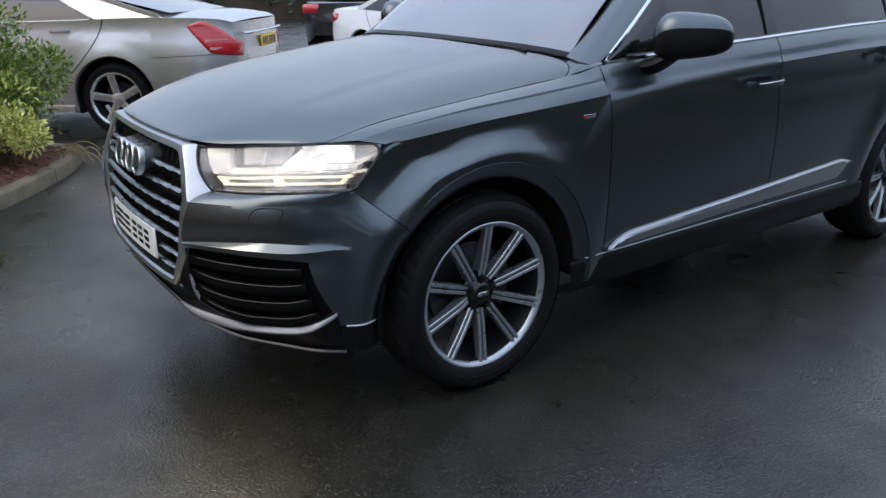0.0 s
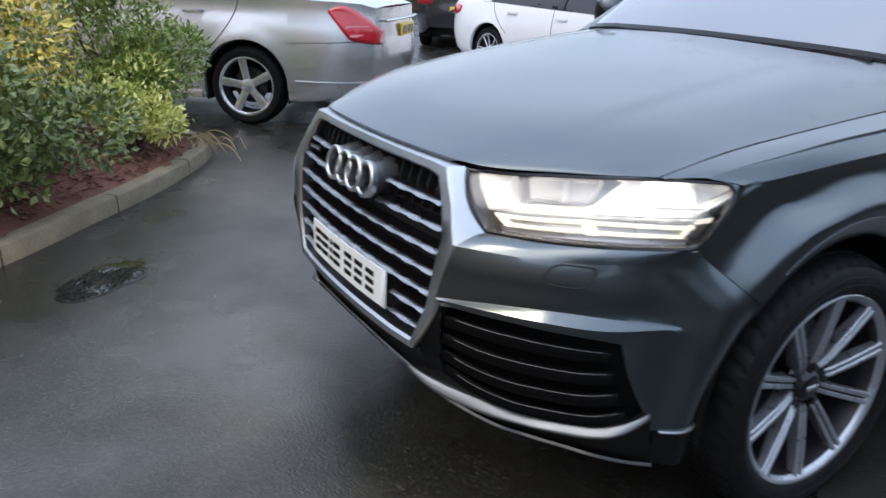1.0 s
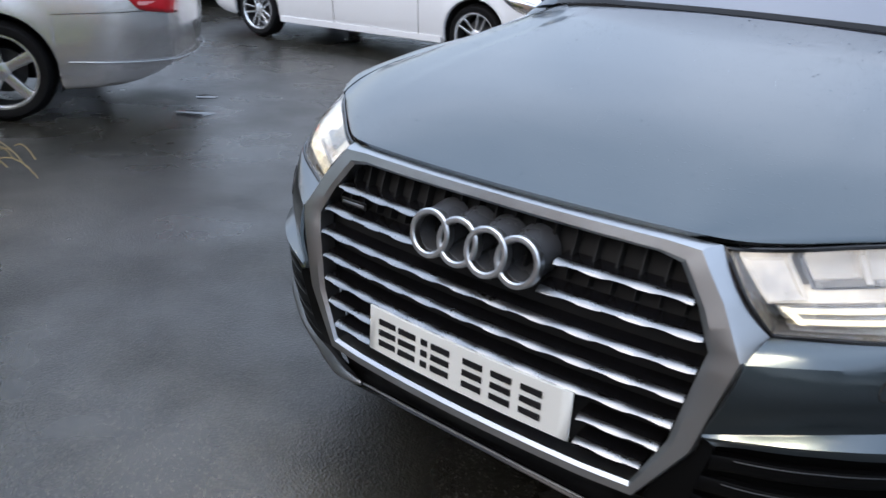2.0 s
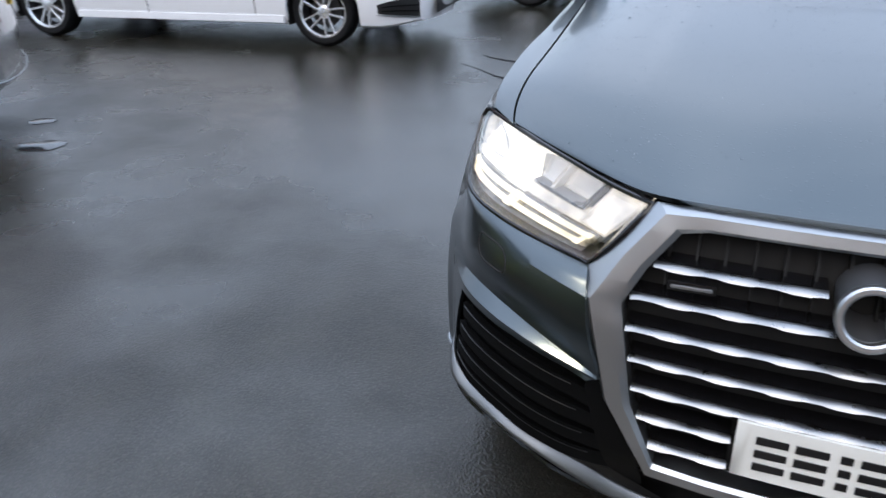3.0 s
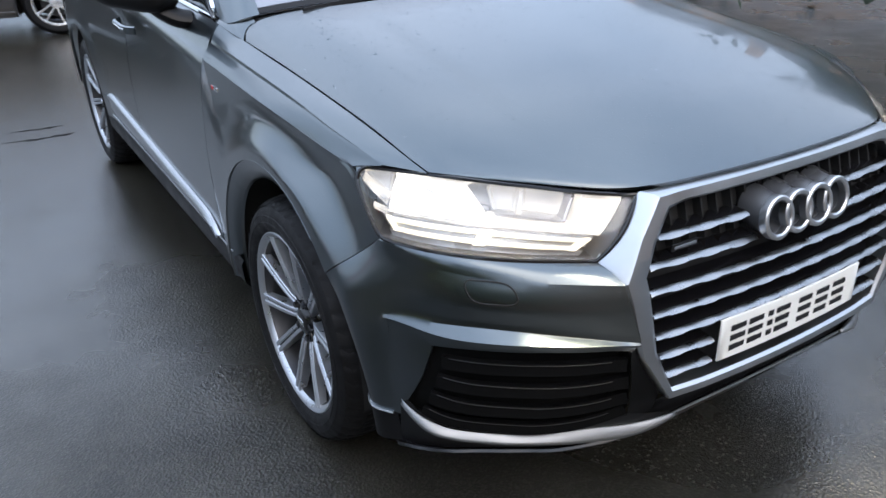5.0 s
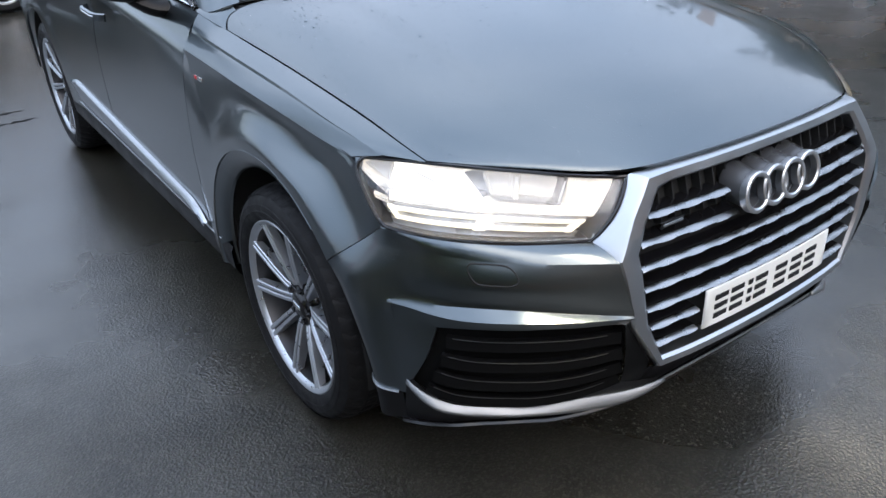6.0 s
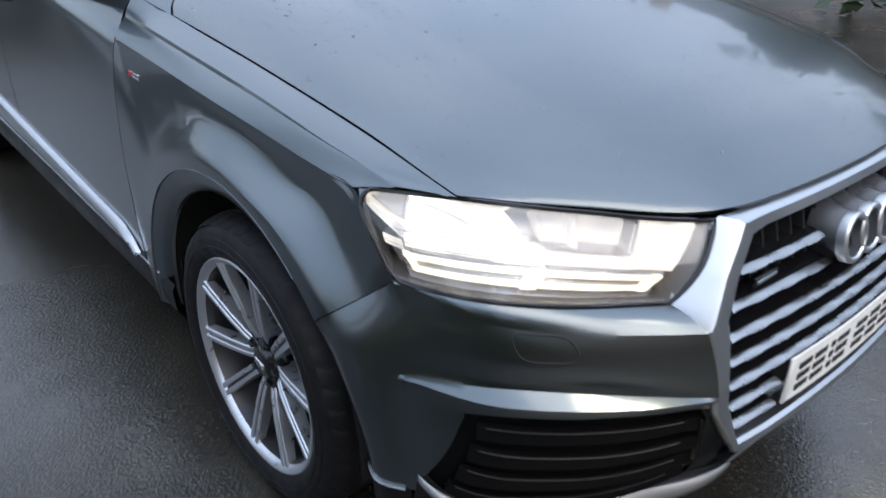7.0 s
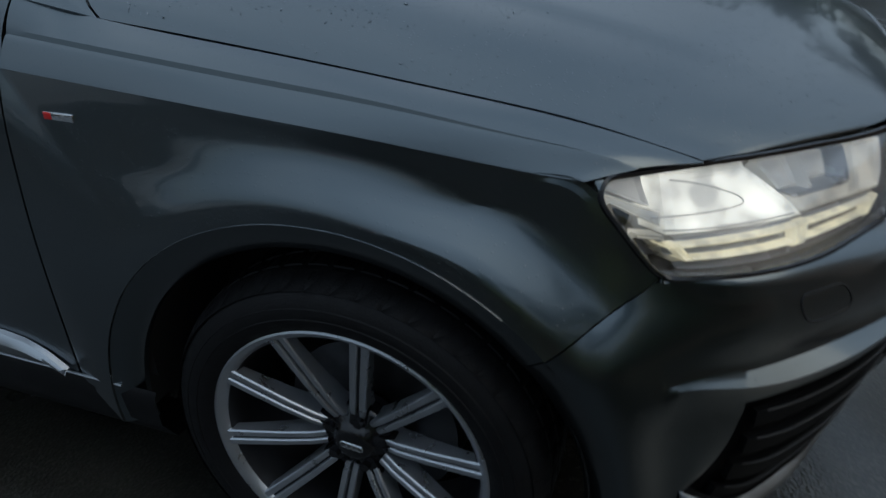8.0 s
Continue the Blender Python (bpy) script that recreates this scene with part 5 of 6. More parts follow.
# ---- glass house
ws_lo = [(0, 1.40, 1.205), (.33, 1.415, 1.200), (.58, 1.455, 1.190), (.68, 1.49, 1.180), (.752, 1.525, 1.168)]
ws_hi = [(0, 2.12, 1.63), (.25, 2.13, 1.628), (.45, 2.16, 1.618), (.52, 2.18, 1.610), (.582, 2.21, 1.600)]
ws_md = [((a[0] + b[0]) / 2 * 1.02, (a[1] + b[1]) / 2 - .03, (a[2] + b[2]) / 2 + .03) for a, b in zip(ws_lo, ws_hi)]
g = loft([ws_lo, ws_md, ws_hi], 24, 16)
sheet("windscreen", [g, mirrored(g)], M_SCREEN, suv, thick=.006, label="wet windscreen, sky sheen put into its colour")
bm = bmesh.new()
for gg in (g, mirrored(g)):
    gl = gg + np.array((0, -.004, .004))
    add_grid(bm, np.array([gl[0], gl[0] * .8 + gl[1] * .2, gl[0] * .6 + gl[1] * .4]))
obj("screen_border", bm, M_FRIT, suv, "black ceramic border of the windscreen")
roof_rows = [[(0, y, z) for y, z in ((2.13, 1.64), (2.6, 1.70), (3.3, 1.725), (4.0, 1.71), (4.75, 1.64))],
             [(.35, y, z) for y, z in ((2.15, 1.632), (2.6, 1.692), (3.3, 1.717), (4.0, 1.70), (4.75, 1.63))],
             [(x, y, z) for x, y, z in ((.60, 2.22, 1.598), (.62, 2.6, 1.655), (.635, 3.3, 1.68), (.63, 4.0, 1.662), (.60, 4.75, 1.59))],
             [(x, y, z) for x, y, z in ((.655, 2.24, 1.575), (.69, 2.6, 1.615), (.70, 3.3, 1.635), (.695, 4.0, 1.62), (.66, 4.75, 1.55))]]
g = loft(roof_rows, 30, 14)
sheet("roof", [g, mirrored(g)], M_PAINT, suv, thick=.01)
for s in (1, -1):
    pil = [[(.752, 1.515, 1.170), (.713, 1.70, 1.296), (.664, 1.93, 1.455), (.582, 2.21, 1.602)], [(.80, 1.512, 1.164), (.762, 1.705, 1.292), (.712, 1.94, 1.453), (.622, 2.225, 1.598)], [(.84, 1.53, 1.152), (.803, 1.73, 1.277), (.748, 1.97, 1.443), (.654, 2.245, 1.581)], [(.858, 1.585, 1.150), (.825, 1.76, 1.262), (.765, 2.0, 1.43), (.672, 2.27, 1.565)]]
    g = loft(pil, 20, 8)
    cowl = loft([[(.8365, 1.4385, 1.1122), (.848, 1.47, 1.122), (.857, 1.51, 1.1315), (.868, 1.571, 1.1455), (.868, 1.60, 1.152)],
                 [(.8312, 1.449, 1.1190), (.840, 1.478, 1.1305), (.847, 1.513, 1.139), (.855, 1.556, 1.149), (.855, 1.59, 1.156)],
                 [(.8232, 1.464, 1.1275), (.831, 1.488, 1.1385), (.835, 1.513, 1.147), (.838, 1.54, 1.152), (.838, 1.575, 1.160)],
                 [(.8015, 1.4855, 1.1425), (.802, 1.500, 1.150), (.801, 1.516, 1.157), (.80, 1.538, 1.163), (.798, 1.56, 1.174)],
                 [(.775, 1.493, 1.1525), (.775, 1.505, 1.158), (.774, 1.518, 1.164), (.773, 1.534, 1.171), (.772, 1.552, 1.184)]], 14, 12)
    sheet("a_pillar", [g, cowl], M_PAINT, suv, s, thick=.008)
    # side glass in two panes, and the bright line round it
    def glass_top(y):
        return np.array((float(np.interp(y, [1.6, 1.76, 2.0, 2.27, 3.3, 4.3], [.862, .831, .771, .678, .70, .66])), y, float(np.interp(y, [1.6, 1.76, 2.0, 2.27, 2.6, 3.3, 4.3], [1.153, 1.262, 1.43, 1.562, 1.60, 1.622, 1.56]))))
    for a, b in ((1.60, 2.62), (2.70, 3.72), (3.78, 4.40)):
        ys = np.linspace(a, b, 22)
        lo = [belt(y) + np.array((-.012, 0, .006)) for y in ys]
        hi = [glass_top(y) + np.array((-.006, 0, -.004)) for y in ys]
        sheet("side_window", [loft([lo, [(p + q) / 2 + np.array((.02, 0, 0)) for p, q in zip(lo, hi)], hi], 22, 8)], M_TINT, suv, s, thick=.005, label="dark tinted side window")
    for y in (2.66, 3.75):
        bm = bmesh.new()
        p = spline([belt(y) + np.array((-.008, 0, 0)), (belt(y) + glass_top(y)) / 2 + np.array((.018, 0, 0)), glass_top(y)], 10) * np.array([s, 1, 1])
        sweep(bm, p, [(-.04, -.004), (.04, -.004), (.04, .004), (-.04, .004)], up=(s, 0, 0))
        obj("window_post", bm, M_GLOSSBLACK, suv)
    bm = bmesh.new()
    pts = [belt(y) + np.array((-.002, 0, .004)) for y in np.linspace(4.4, 1.61, 24)] + [glass_top(y) + np.array((.004, 0, 0)) for y in np.linspace(1.64, 4.4, 30)]
    sweep(bm, np.array(pts) * np.array([s, 1, 1]), round_profile(.0088, 8))
    obj("window_trim", bm, M_CHROME, suv, "bright trim round the side windows")
    # mirror
    def mirror_ring(t, angs, grow=1.0):
        k = max((1 - abs(2 * t - 1) ** 3.6) ** .38, .2) * grow
        cx_, cy_ = .940 + .190 * t, 1.785 + .225 * t

        def wide(a):
            return math.copysign(abs(math.cos(a)) ** .8, math.cos(a))

        def tall(a):
            return abs(math.sin(a)) ** .8 * (.120 - .034 * t) if math.sin(a) > 0 else -abs(math.sin(a)) ** .55 * (.072 - .020 * t)
        return [(s * (cx_ + .775 * .075 * k * wide(a)), cy_ - .632 * .075 * k * wide(a), 1.225 + .012 * t + k * tall(a)) for a in angs]
    bm = bmesh.new()
    vs = add_grid(bm, np.array([mirror_ring(t, np.linspace(0, 2 * math.pi, 29)[:-1]) for t in .5 - .5 * np.cos(np.linspace(0, math.pi, 20))]), closed=True)
    bm.faces.new(vs[0])
    bm.faces.new(vs[-1])
    mir_ob = obj("door_mirror", bm, M_PAINT, suv, "grey door mirror with a black lower half")
    bm = bmesh.new()
    add_grid(bm, np.array([mirror_ring(t, np.linspace(math.pi * .88, 2.12 * math.pi, 17), 1.06) for t in .5 - .5 * np.cos(np.linspace(.05, math.pi - .05, 20))]))
    obj("mirror_base", bm, M_VALANCE, mir_ob, "black lower half")
    bm = bmesh.new()
    p = spline([(s * .885, 1.825, 1.128), (s * .920, 1.83, 1.134), (s * .950, 1.84, 1.152), (s * .985, 1.86, 1.185)], 10)
    sweep(bm, p, [(.056 * math.cos(a), .032 * math.sin(a)) for a in np.linspace(0, 2 * math.pi, 13)[:-1]])
    obj("mirror_arm", bm, M_VALANCE, mir_ob)
# dark inner shell behind the shut lines
bm = bmesh.new()
for s in (1, -1):
    add_grid(bm, np.array([[(s * (flank(y, min(z, 1.0))[0] - .045 - (.125 if z > 1.05 else 0)), y, z) for y in np.linspace(1.42, 3.50, 12)] for z in (.42, .7, 1.0, 1.12)]))
    add_grid(bm, np.array([[(s * (flank(y, min(z, 1.0))[0] - .045 - (.125 if z > 1.05 else 0)), y, z) for y in np.linspace(3.50, 4.9, 12)] for z in (.85, .95, 1.0, 1.12)]))
    add_grid(bm, np.array([[(s * x, y, z) for y in np.linspace(.55, 1.5, 8)] for x, z in ((.70, .95), (.80, .93), (.87, .90))]))
add_grid(bm, np.array([[(x, y, 1.10) for y in np.linspace(1.5, 4.9, 8)] for x in (-.85, 0, .85)]))
obj("inner_shell", bm, M_DARK, suv, "dark inner body shell")
# tail: plain gate, bumper and rear window to close the body
bm = bmesh.new()
tl = []
for z, yb, wx in ((.38, 5.02, .78), (.62, 5.05, .80), (.95, 5.03, .79), (1.12, 4.99, .80), (1.25, 4.92, .80), (1.55, 4.78, .66), (1.62, 4.75, .60)):
    tl.append([(x, yb - .03 * (abs(x) / wx) ** 3 * 3, z) for x in np.linspace(-wx, wx, 21)])
add_grid(bm, np.array(tl))
obj("tailgate", bm, M_PAINT, suv)
# wipers and scuttle
bm = bmesh.new()
add_grid(bm, np.array([[(x, 1.37 + .10 * (abs(x) / .8) ** 2.2 + d, 1.188 - .045 * (abs(x) / .8) ** 2 + h) for x in np.linspace(-.82, .82, 31)] for d, h in ((-.02, -.02), (.02, .0), (.06, .012))]))
obj("scuttle", bm, M_VALANCE, suv, "black scuttle panel")
for x0, x1 in ((.62, -.02), (-.10, -.64)):
    bm = bmesh.new()
    p = spline([(x0, 1.428, 1.206 - .03 * abs(x0)), ((x0 + x1) / 2, 1.434, 1.214 - .03 * abs(x0 + x1) / 2), (x1, 1.43, 1.210 - .04 * abs(x1))], 14)
    sweep(bm, p, [(-.007, -.008), (.007, -.008), (.004, .004), (-.004, .004)])
    obj("wiper", bm, M_VALANCE, suv, "black wiper arm and blade")

# ---------------------------------------------------------------- the other parked cars
def small_wheel(parent, R, rim_r, face, style, hub, turn, side, alloy):
    bm = bmesh.new()
    lathe(bm, [(-.17, rim_r - .02), (-.02, rim_r - .014), (-.004, rim_r), (.004, rim_r + .003), (.004, rim_r - .008), (-.02, rim_r - .022), (-.16, rim_r - .03)], 48)
    rim = obj("wheel", bm, M_ALLOY_DARK, parent, "alloy wheel with dark barrel")
    bm = bmesh.new()
    lathe(bm, [(-.012, rim_r - .012), (-.002, rim_r + .001), (.005, rim_r + .003), (.006, rim_r - .010), (-.012, rim_r - .022)], 48)
    obj("rim_lip", bm, alloy, rim)
    bm = bmesh.new()
    lathe(bm, [(-.21, rim_r), (-.215, (R + rim_r) / 2), (-.19, R - .008), (-.11, R), (-.03, R - .008), (.004, (R + rim_r) / 2 + .01), (.006, rim_r + .012), (-.004, rim_r - .004)], 64)
    obj("tyre", bm, M_TYRE, rim, "black tyre")
    n = 5
    for k in range(n):
        a = 2 * math.pi * k / n + turn
        ribs = [(0.0, .034, .026)] if style == "five" else [(-.036, .011, .012), (.036, .011, .012)]
        for off, w0, w1 in ribs:
            bm = bmesh.new()
            rows = []
            for r_, x, t in ((.03, -.03, 0), (.10, -.022, .35), (.17, -.014, .7), (rim_r - .006, -.006, 1)):
                o2 = off * (.45 + .85 * t) + (0 if style == "five" else (.004 if off > 0 else -.004))
                w_ = (w0 * (1 - t) + w1 * t) * (1 if style != "five" else 1 + .5 * t * t)
                rows.append([(x - .03, r_, o2 - w_), (x - .004, r_, o2 - w_), (x, r_, o2 - w_ * .7), (x, r_, o2 + w_ * .7), (x - .004, r_, o2 + w_), (x - .03, r_, o2 + w_)])
            add_grid(bm, np.array(rows))
            bmesh.ops.rotate(bm, verts=bm.verts, cent=(0, 0, 0), matrix=Matrix.Rotation(a, 3, "X"))
            obj("spoke", bm, alloy, rim)
    bm = bmesh.new()
    lathe(bm, [(-.06, .07), (-.03, .068), (-.024, .05), (-.018, .03), (-.016, .001)], 24)
    obj("hub", bm, alloy, rim)
    bm = bmesh.new()
    lathe(bm, [(-.12, .05), (-.10, .05), (-.10, .155), (-.12, .155)], 32)
    obj("brake_disc", bm, M_STEEL, rim)
    rim.matrix_basis = hub @ (Matrix.Identity(4) if side > 0 else Matrix.Rotation(math.pi, 4, "Z"))
    return rim


def saloon(name, label, m, paint, L, W, fy, ry, R, rim_r, style, belt_pts, deck, cabin, alloy, estate=False, pane=1.0):
    """A parked car: front at y = 0, tail at y = L, left side at +x."""
    car = thing(name, m, label, "car", "parked cars behind")
    ar = R + .045

    def width(y):
        f = max(0, (.60 - y) / .60)
        r = max(0, (y - (L - .55)) / .55)
        return W * (1 - .30 * f ** 2.4 - .20 * r ** 2.6)

    def belt(y):
        return float(np.interp(y, *belt_pts))

    def side_x(y, z):
        k = float(np.interp(z, [.18, .32, .55, .72, .86, 1.02], [.93, .975, 1.0, .995, .975, .93]))
        bulge = 0.0
        for cy in (fy, ry):
            d = math.hypot(y - cy, z - R)
            bulge += .012 * math.exp(-((d - ar - .03) / .05) ** 2)
        under = max(0, (y - (L - .6)) / .6) ** 2 * min(1, max(0, (.56 - z) / .3))
        return width(y) * k * (1 - .10 * under) + bulge

    def low(y):
        b = float(np.interp(y, [0, .3, L - .62, L - .35, L - .15, L], [.24, .19, .23, .26, .31, .40]))
        for cy in (fy, ry):
            if abs(y - cy) < ar:
                b = max(b, R + math.sqrt(ar * ar - (y - cy) ** 2))
        return b

    cosn = [cy - ar * math.cos(a) for cy in (fy, ry) for a in np.linspace(0, math.pi, 25)]
    extra = [cy + sgn * (ar + .003) for cy in (fy, ry) for sgn in (-1, 1)]
    ys = np.array(sorted(set(np.round(list(np.linspace(0, L, 46)) + cosn + extra, 4))))
    for s in (1, -1):
        g = []
        for t in (0, .04, .15, .3, .45, .6, .75, .88, .96, 1.0):
            row = []
            for y in ys:
                z = low(y) * (1 - t) + belt(y) * t
                row.append((s * (side_x(y, z) - (.03 if t == 0 else 0)), y, z))
            g.append(row)
        bm = bmesh.new()
        add_grid(bm, np.array(g))
        obj("body_side", bm, paint, car)
        for cy in (fy, ry):
            bm = bmesh.new()
            aa = np.linspace(radians(-20), radians(200), 24)
            add_grid(bm, np.array([[(s * x, cy + (ar + .01) * math.cos(a), R + (ar + .01) * math.sin(a)) for a in aa] for x in (W * .97, W * .62)]))
            add_grid(bm, np.array([[(s * W * .62, cy + r_ * math.cos(a), R + r_ * math.sin(a)) for a in aa] for r_ in (ar + .01, .02)]))
            obj("wheel_housing", bm, M_DARK, car)
            small_wheel(car, R, rim_r, W, style, pose(s * (W - .025), cy, R), .3 + cy, s, alloy)
        # sill skirt, shut lines and handles
        for y in (cabin[0] + .30, (cabin[0] + cabin[3]) / 2 + .02, ry - .05):
            bm = bmesh.new()
            z0 = low(y) + .06
            p = [(s * (side_x(y, z) + .0005), y, z) for z in np.linspace(z0, belt(y), 16)]
            if y == ry - .05:
                p = []
                for t in np.linspace(0, 1, 18):
                    yy, zz = ry - .06 - .34 * (1 - t) ** 1.6, .60 + (belt(ry - .06) - .60) * t
                    p.append((s * (side_x(yy, zz) + .0008), yy, zz))
            sweep(bm, p, round_profile(.004, 5))
            obj("shut_line", bm, M_DARK, car)
        for y in ((cabin[0] + cabin[3]) / 2 - .14, ry - .48):
            bm = bmesh.new()
            z = belt(y) - .10
            p = spline([(s * (side_x(y, z) - .004), y - .10, z - .004), (s * (side_x(y, z) + .026), y - .06, z), (s * (side_x(y, z) + .026), y + .06, z + .002), (s * (side_x(y, z) - .004), y + .10, z + .002)], 12)
            sweep(bm, p, [(-.006, -.012), (.006, -.012), (.008, 0), (.006, .012), (-.006, .012)])
            obj("door_handle", bm, paint, car)
        bm = bmesh.new()
        p = [(s * (side_x(y, .26) + .006), y, .255) for y in np.linspace(fy + ar + .03, ry - ar - .03, 20)]
        sweep(bm, p, [(-.02, -.03), (.006, -.03), (.012, 0), (.004, .035), (-.02, .035)])
        obj("sill", bm, paint, car)
    # deck (bonnet, scuttle, boot) and the two ends
    bm = bmesh.new()
    yd = np.linspace(0, L, 50)
    add_grid(bm, np.array([[(x * side_x(y, belt(y)), y - .10 * (1 - x * x) * (1 if y < .01 else 0), belt(y) + deck * (1 - abs(x) ** 2.4) * min(1, (y + .05) / .4, (L - y + .05) / .3)) for x in np.linspace(-1, 1, 21)] for y in yd]))
    obj("deck", bm, paint, car)
    for y, out, nm in ((0.0, -1, "front_end"), (L, 1, "rear_end")):
        bm = bmesh.new()
        g = []
        for t in np.linspace(0, 1, 12):
            z = low(y) * (1 - t) + belt(y) * t
            g.append([(x * side_x(y, z), y + out * (.10 * (1 - abs(x) ** 2.6) + .035 * math.exp(-((t - .42) / .26) ** 2) * (1 - abs(x) ** 3)), z + deck * t ** 8 * (1 - x * x) * .15) for x in np.linspace(-1, 1, 21)])
        add_grid(bm, np.array(g))
        obj(nm, bm, paint, car)
    # glass house
    a0, a1, a2, a3 = cabin
    rz = 1.44 if not estate else 1.5
    rw = W * .66
    roof_y = np.linspace(a1, a2, 14)
    bm = bmesh.new()
    add_grid(bm, np.array([[(x * rw, y, rz - .05 * ((y - (a1 + a2) / 2) / (a2 - a1) * 2) ** 2 - .045 * abs(x) ** 3) for x in np.linspace(-1, 1, 15)] for y in roof_y]))
    obj("roof", bm, paint, car)
    ez = rz - .05 - .045
    for ya, yb, nm in ((a0, a1, "windscreen"), (a3, a2, "rear_window")):
        # the screen material's pale colour carries a painted sky sheen here too
        bm = bmesh.new()
        add_grid(bm, np.array([[(x * (side_x(ya, belt(ya)) * .86 * (1 - t) + rw * t), ya + (yb - ya) * t - (.12 if nm == "windscreen" else -.10) * (1 - x * x) * (1 - t), (belt(ya) + deck * .8) * (1 - t) + (ez + .045 * (1 - abs(x) ** 3)) * t) for x in np.linspace(-1, 1, 15)] for t in np.linspace(0, 1, 9)]))
        obj(nm, bm, M_SCREEN, car, "wet glass, sky sheen put into its colour")
    def sash(u, t, s, out=0.0):
        """A point on the window side: u from the windscreen to the tail, t from the sill to the roof."""
        yl, yh = a0 + (a3 - a0) * u, a1 + (a2 - a1) * u
        lo = np.array((side_x(yl, belt(yl)) - .012, yl, belt(yl) - .004))
        hi = np.array((rw, yh, ez))
        q = lo * (1 - t) + hi * t + np.array((.035 * math.sin(math.pi * t) + out, 0, 0))
        return tuple(q * np.array((s, 1, 1)))

    for s in (1, -1):
        for u0, u1, nm, mt in ((0, pane, "side_glass", M_TINT), (pane, 1.0, "c_pillar", paint)):
            if u1 - u0 < .01:
                continue
            bm = bmesh.new()
            add_grid(bm, np.array([[sash(u, t, s, .0 if mt == M_TINT else .006) for t in np.linspace(0, 1, 8)] for u in np.linspace(u0, u1, 20)]))
            obj(nm, bm, mt, car, "dark side windows" if mt == M_TINT else "")
        bm = bmesh.new()
        line_p = [sash(u, 0, s, .008) for u in np.linspace(.03, pane - .02, 20)]
        if pane < .99:
            line_p += [sash(pane - .012, .03, s, .010)] + [sash(pane, t, s, .010) for t in np.linspace(.08, 1, 8)]
        sweep(bm, line_p, round_profile(.006, 6))
        obj("window_trim", bm, M_SATIN, car)
        for u in (.0, .47 * min(1, pane + .04), .98):
            bm = bmesh.new()
            p = [sash(u, t, s, .004) for t in np.linspace(0, 1, 8)]
            sweep(bm, p, [(-.035, -.006), (.035, -.006), (.035, .008), (-.035, .008)], up=(s, 0, 0))
            obj("pillar", bm, paint if u in (0.0, .98) else M_GLOSSBLACK, car)
    bm = bmesh.new()
    box(bm, 0, L / 2, .40, W * 1.2, L * .9, .30)
    obj("underbody", bm, M_DARK, car)
    return car, side_x, belt, width


def lamp_patch(car, name, side_x, s, outline_t, outline_b, L, material, label, out=.008, wrap=0.0):
    """A lamp lying on the body side between two (y, z) lines, running on round the end."""
    bm = bmesh.new()
    rows = []
    for t in np.linspace(0, 1, 7):
        a, b = spline([(0, *p) for p in outline_t], 16), spline([(0, *p) for p in outline_b], 16)
        r = a * (1 - t) + b * t
        rows.append([(s * (side_x(min(p[1], L), p[2]) + out * (.4 + math.sin(math.pi * t) * .6) - max(0, p[1] - L) * 3.2), min(p[1], L) + max(0, p[1] - L) * 1.0 + .012, p[2]) for p in r])
    add_grid(bm, np.array(rows))
    ob = obj(name, bm, material, car, label)
    md = ob.modifiers.new("thickness", "SOLIDIFY")
    md.thickness, md.offset = .02, -1
    return ob


def place(phi, local, at):
    """The pose that turns a car by phi and sets its local point at a place on the ground."""
    c, s = math.cos(radians(phi)), math.sin(radians(phi))
    return pose(at[0] - (c * local[0] - s * local[1]), at[1] - (s * local[0] + c * local[1]), 0, 0, 0, phi)


M_ALLOY_B = mat("bright_alloy", (.78, .79, .80), .24, .85, vary=.1, vary_scale=30)
# silver saloon beside the planting bed
BELT_S = ([0, .1, .6, 1.3, 3.4, 4.3, 4.8, 5.0, 5.08], [.70, .77, .88, 1.02, 1.08, 1.11, 1.105, 1.09, 1.06])
sil, sx_, bl_, wd_ = saloon("silver_saloon", "silver saloon with red tail lamps, parked beside the planting bed", place(-40.5, (.905, 3.95), (-4.95, 1.19)),
                      M_SILVER_PAINT, 5.08, .93, .90, 3.95, .352, .258, "five", BELT_S, .05, (1.35, 2.15, 3.55, 4.50), M_ALLOY_B, pane=.785)
for s in (1, -1):
    tl = lamp_patch(sil, "tail_lamp", sx_, s, [(4.69, 1.03), (4.76, 1.062), (4.83, 1.075), (4.95, 1.02), (5.07, .93), (5.13, .86)], [(4.70, 1.01), (4.77, .93), (4.84, .85), (4.90, .79), (5.04, .765), (5.12, .75)], 5.08, M_RED, "red tail lamp")
    for k, z in enumerate((.90, .83)):
        bm = bmesh.new()
        p = [(s * (sx_(min(y, 5.08), z) + .008), y, z) for y in np.linspace(4.86 + .04 * k, 5.04, 8)]
        sweep(bm, p, [(-.004, -.012), (.005, -.012), (.005, .012), (-.004, .012)])
        obj("lamp_band", bm, mat("pale_lamp_band", (.75, .35, .35), .2), tl)
    bm = bmesh.new()
    p = [(s * (sx_(y, .77) + .001), y, .785 - .05 * (5.08 - y)) for y in np.linspace(4.34, 5.06, 12)]
    sweep(bm, p, round_profile(.003, 5))
    obj("bumper_seam", bm, M_DARK, sil)
    bm = bmesh.new()
    p = [(s * (sx_(y, .47) + .003), y, .43) for y in np.linspace(4.42, 5.04, 14)]
    p += [(s * (sx_(5.08, .47) * k), 5.08 + .10 * (1 - k ** 2.6) + .035 * (1 - k ** 3) + .003, .43) for k in (.98, .9, .75, .5, .2, 0)]
    sweep(bm, p, round_profile(.0038, 6))
    obj("bumper_strip", bm, M_SATIN, sil, "thin bright strip along the rear bumper")
bm = bmesh.new()
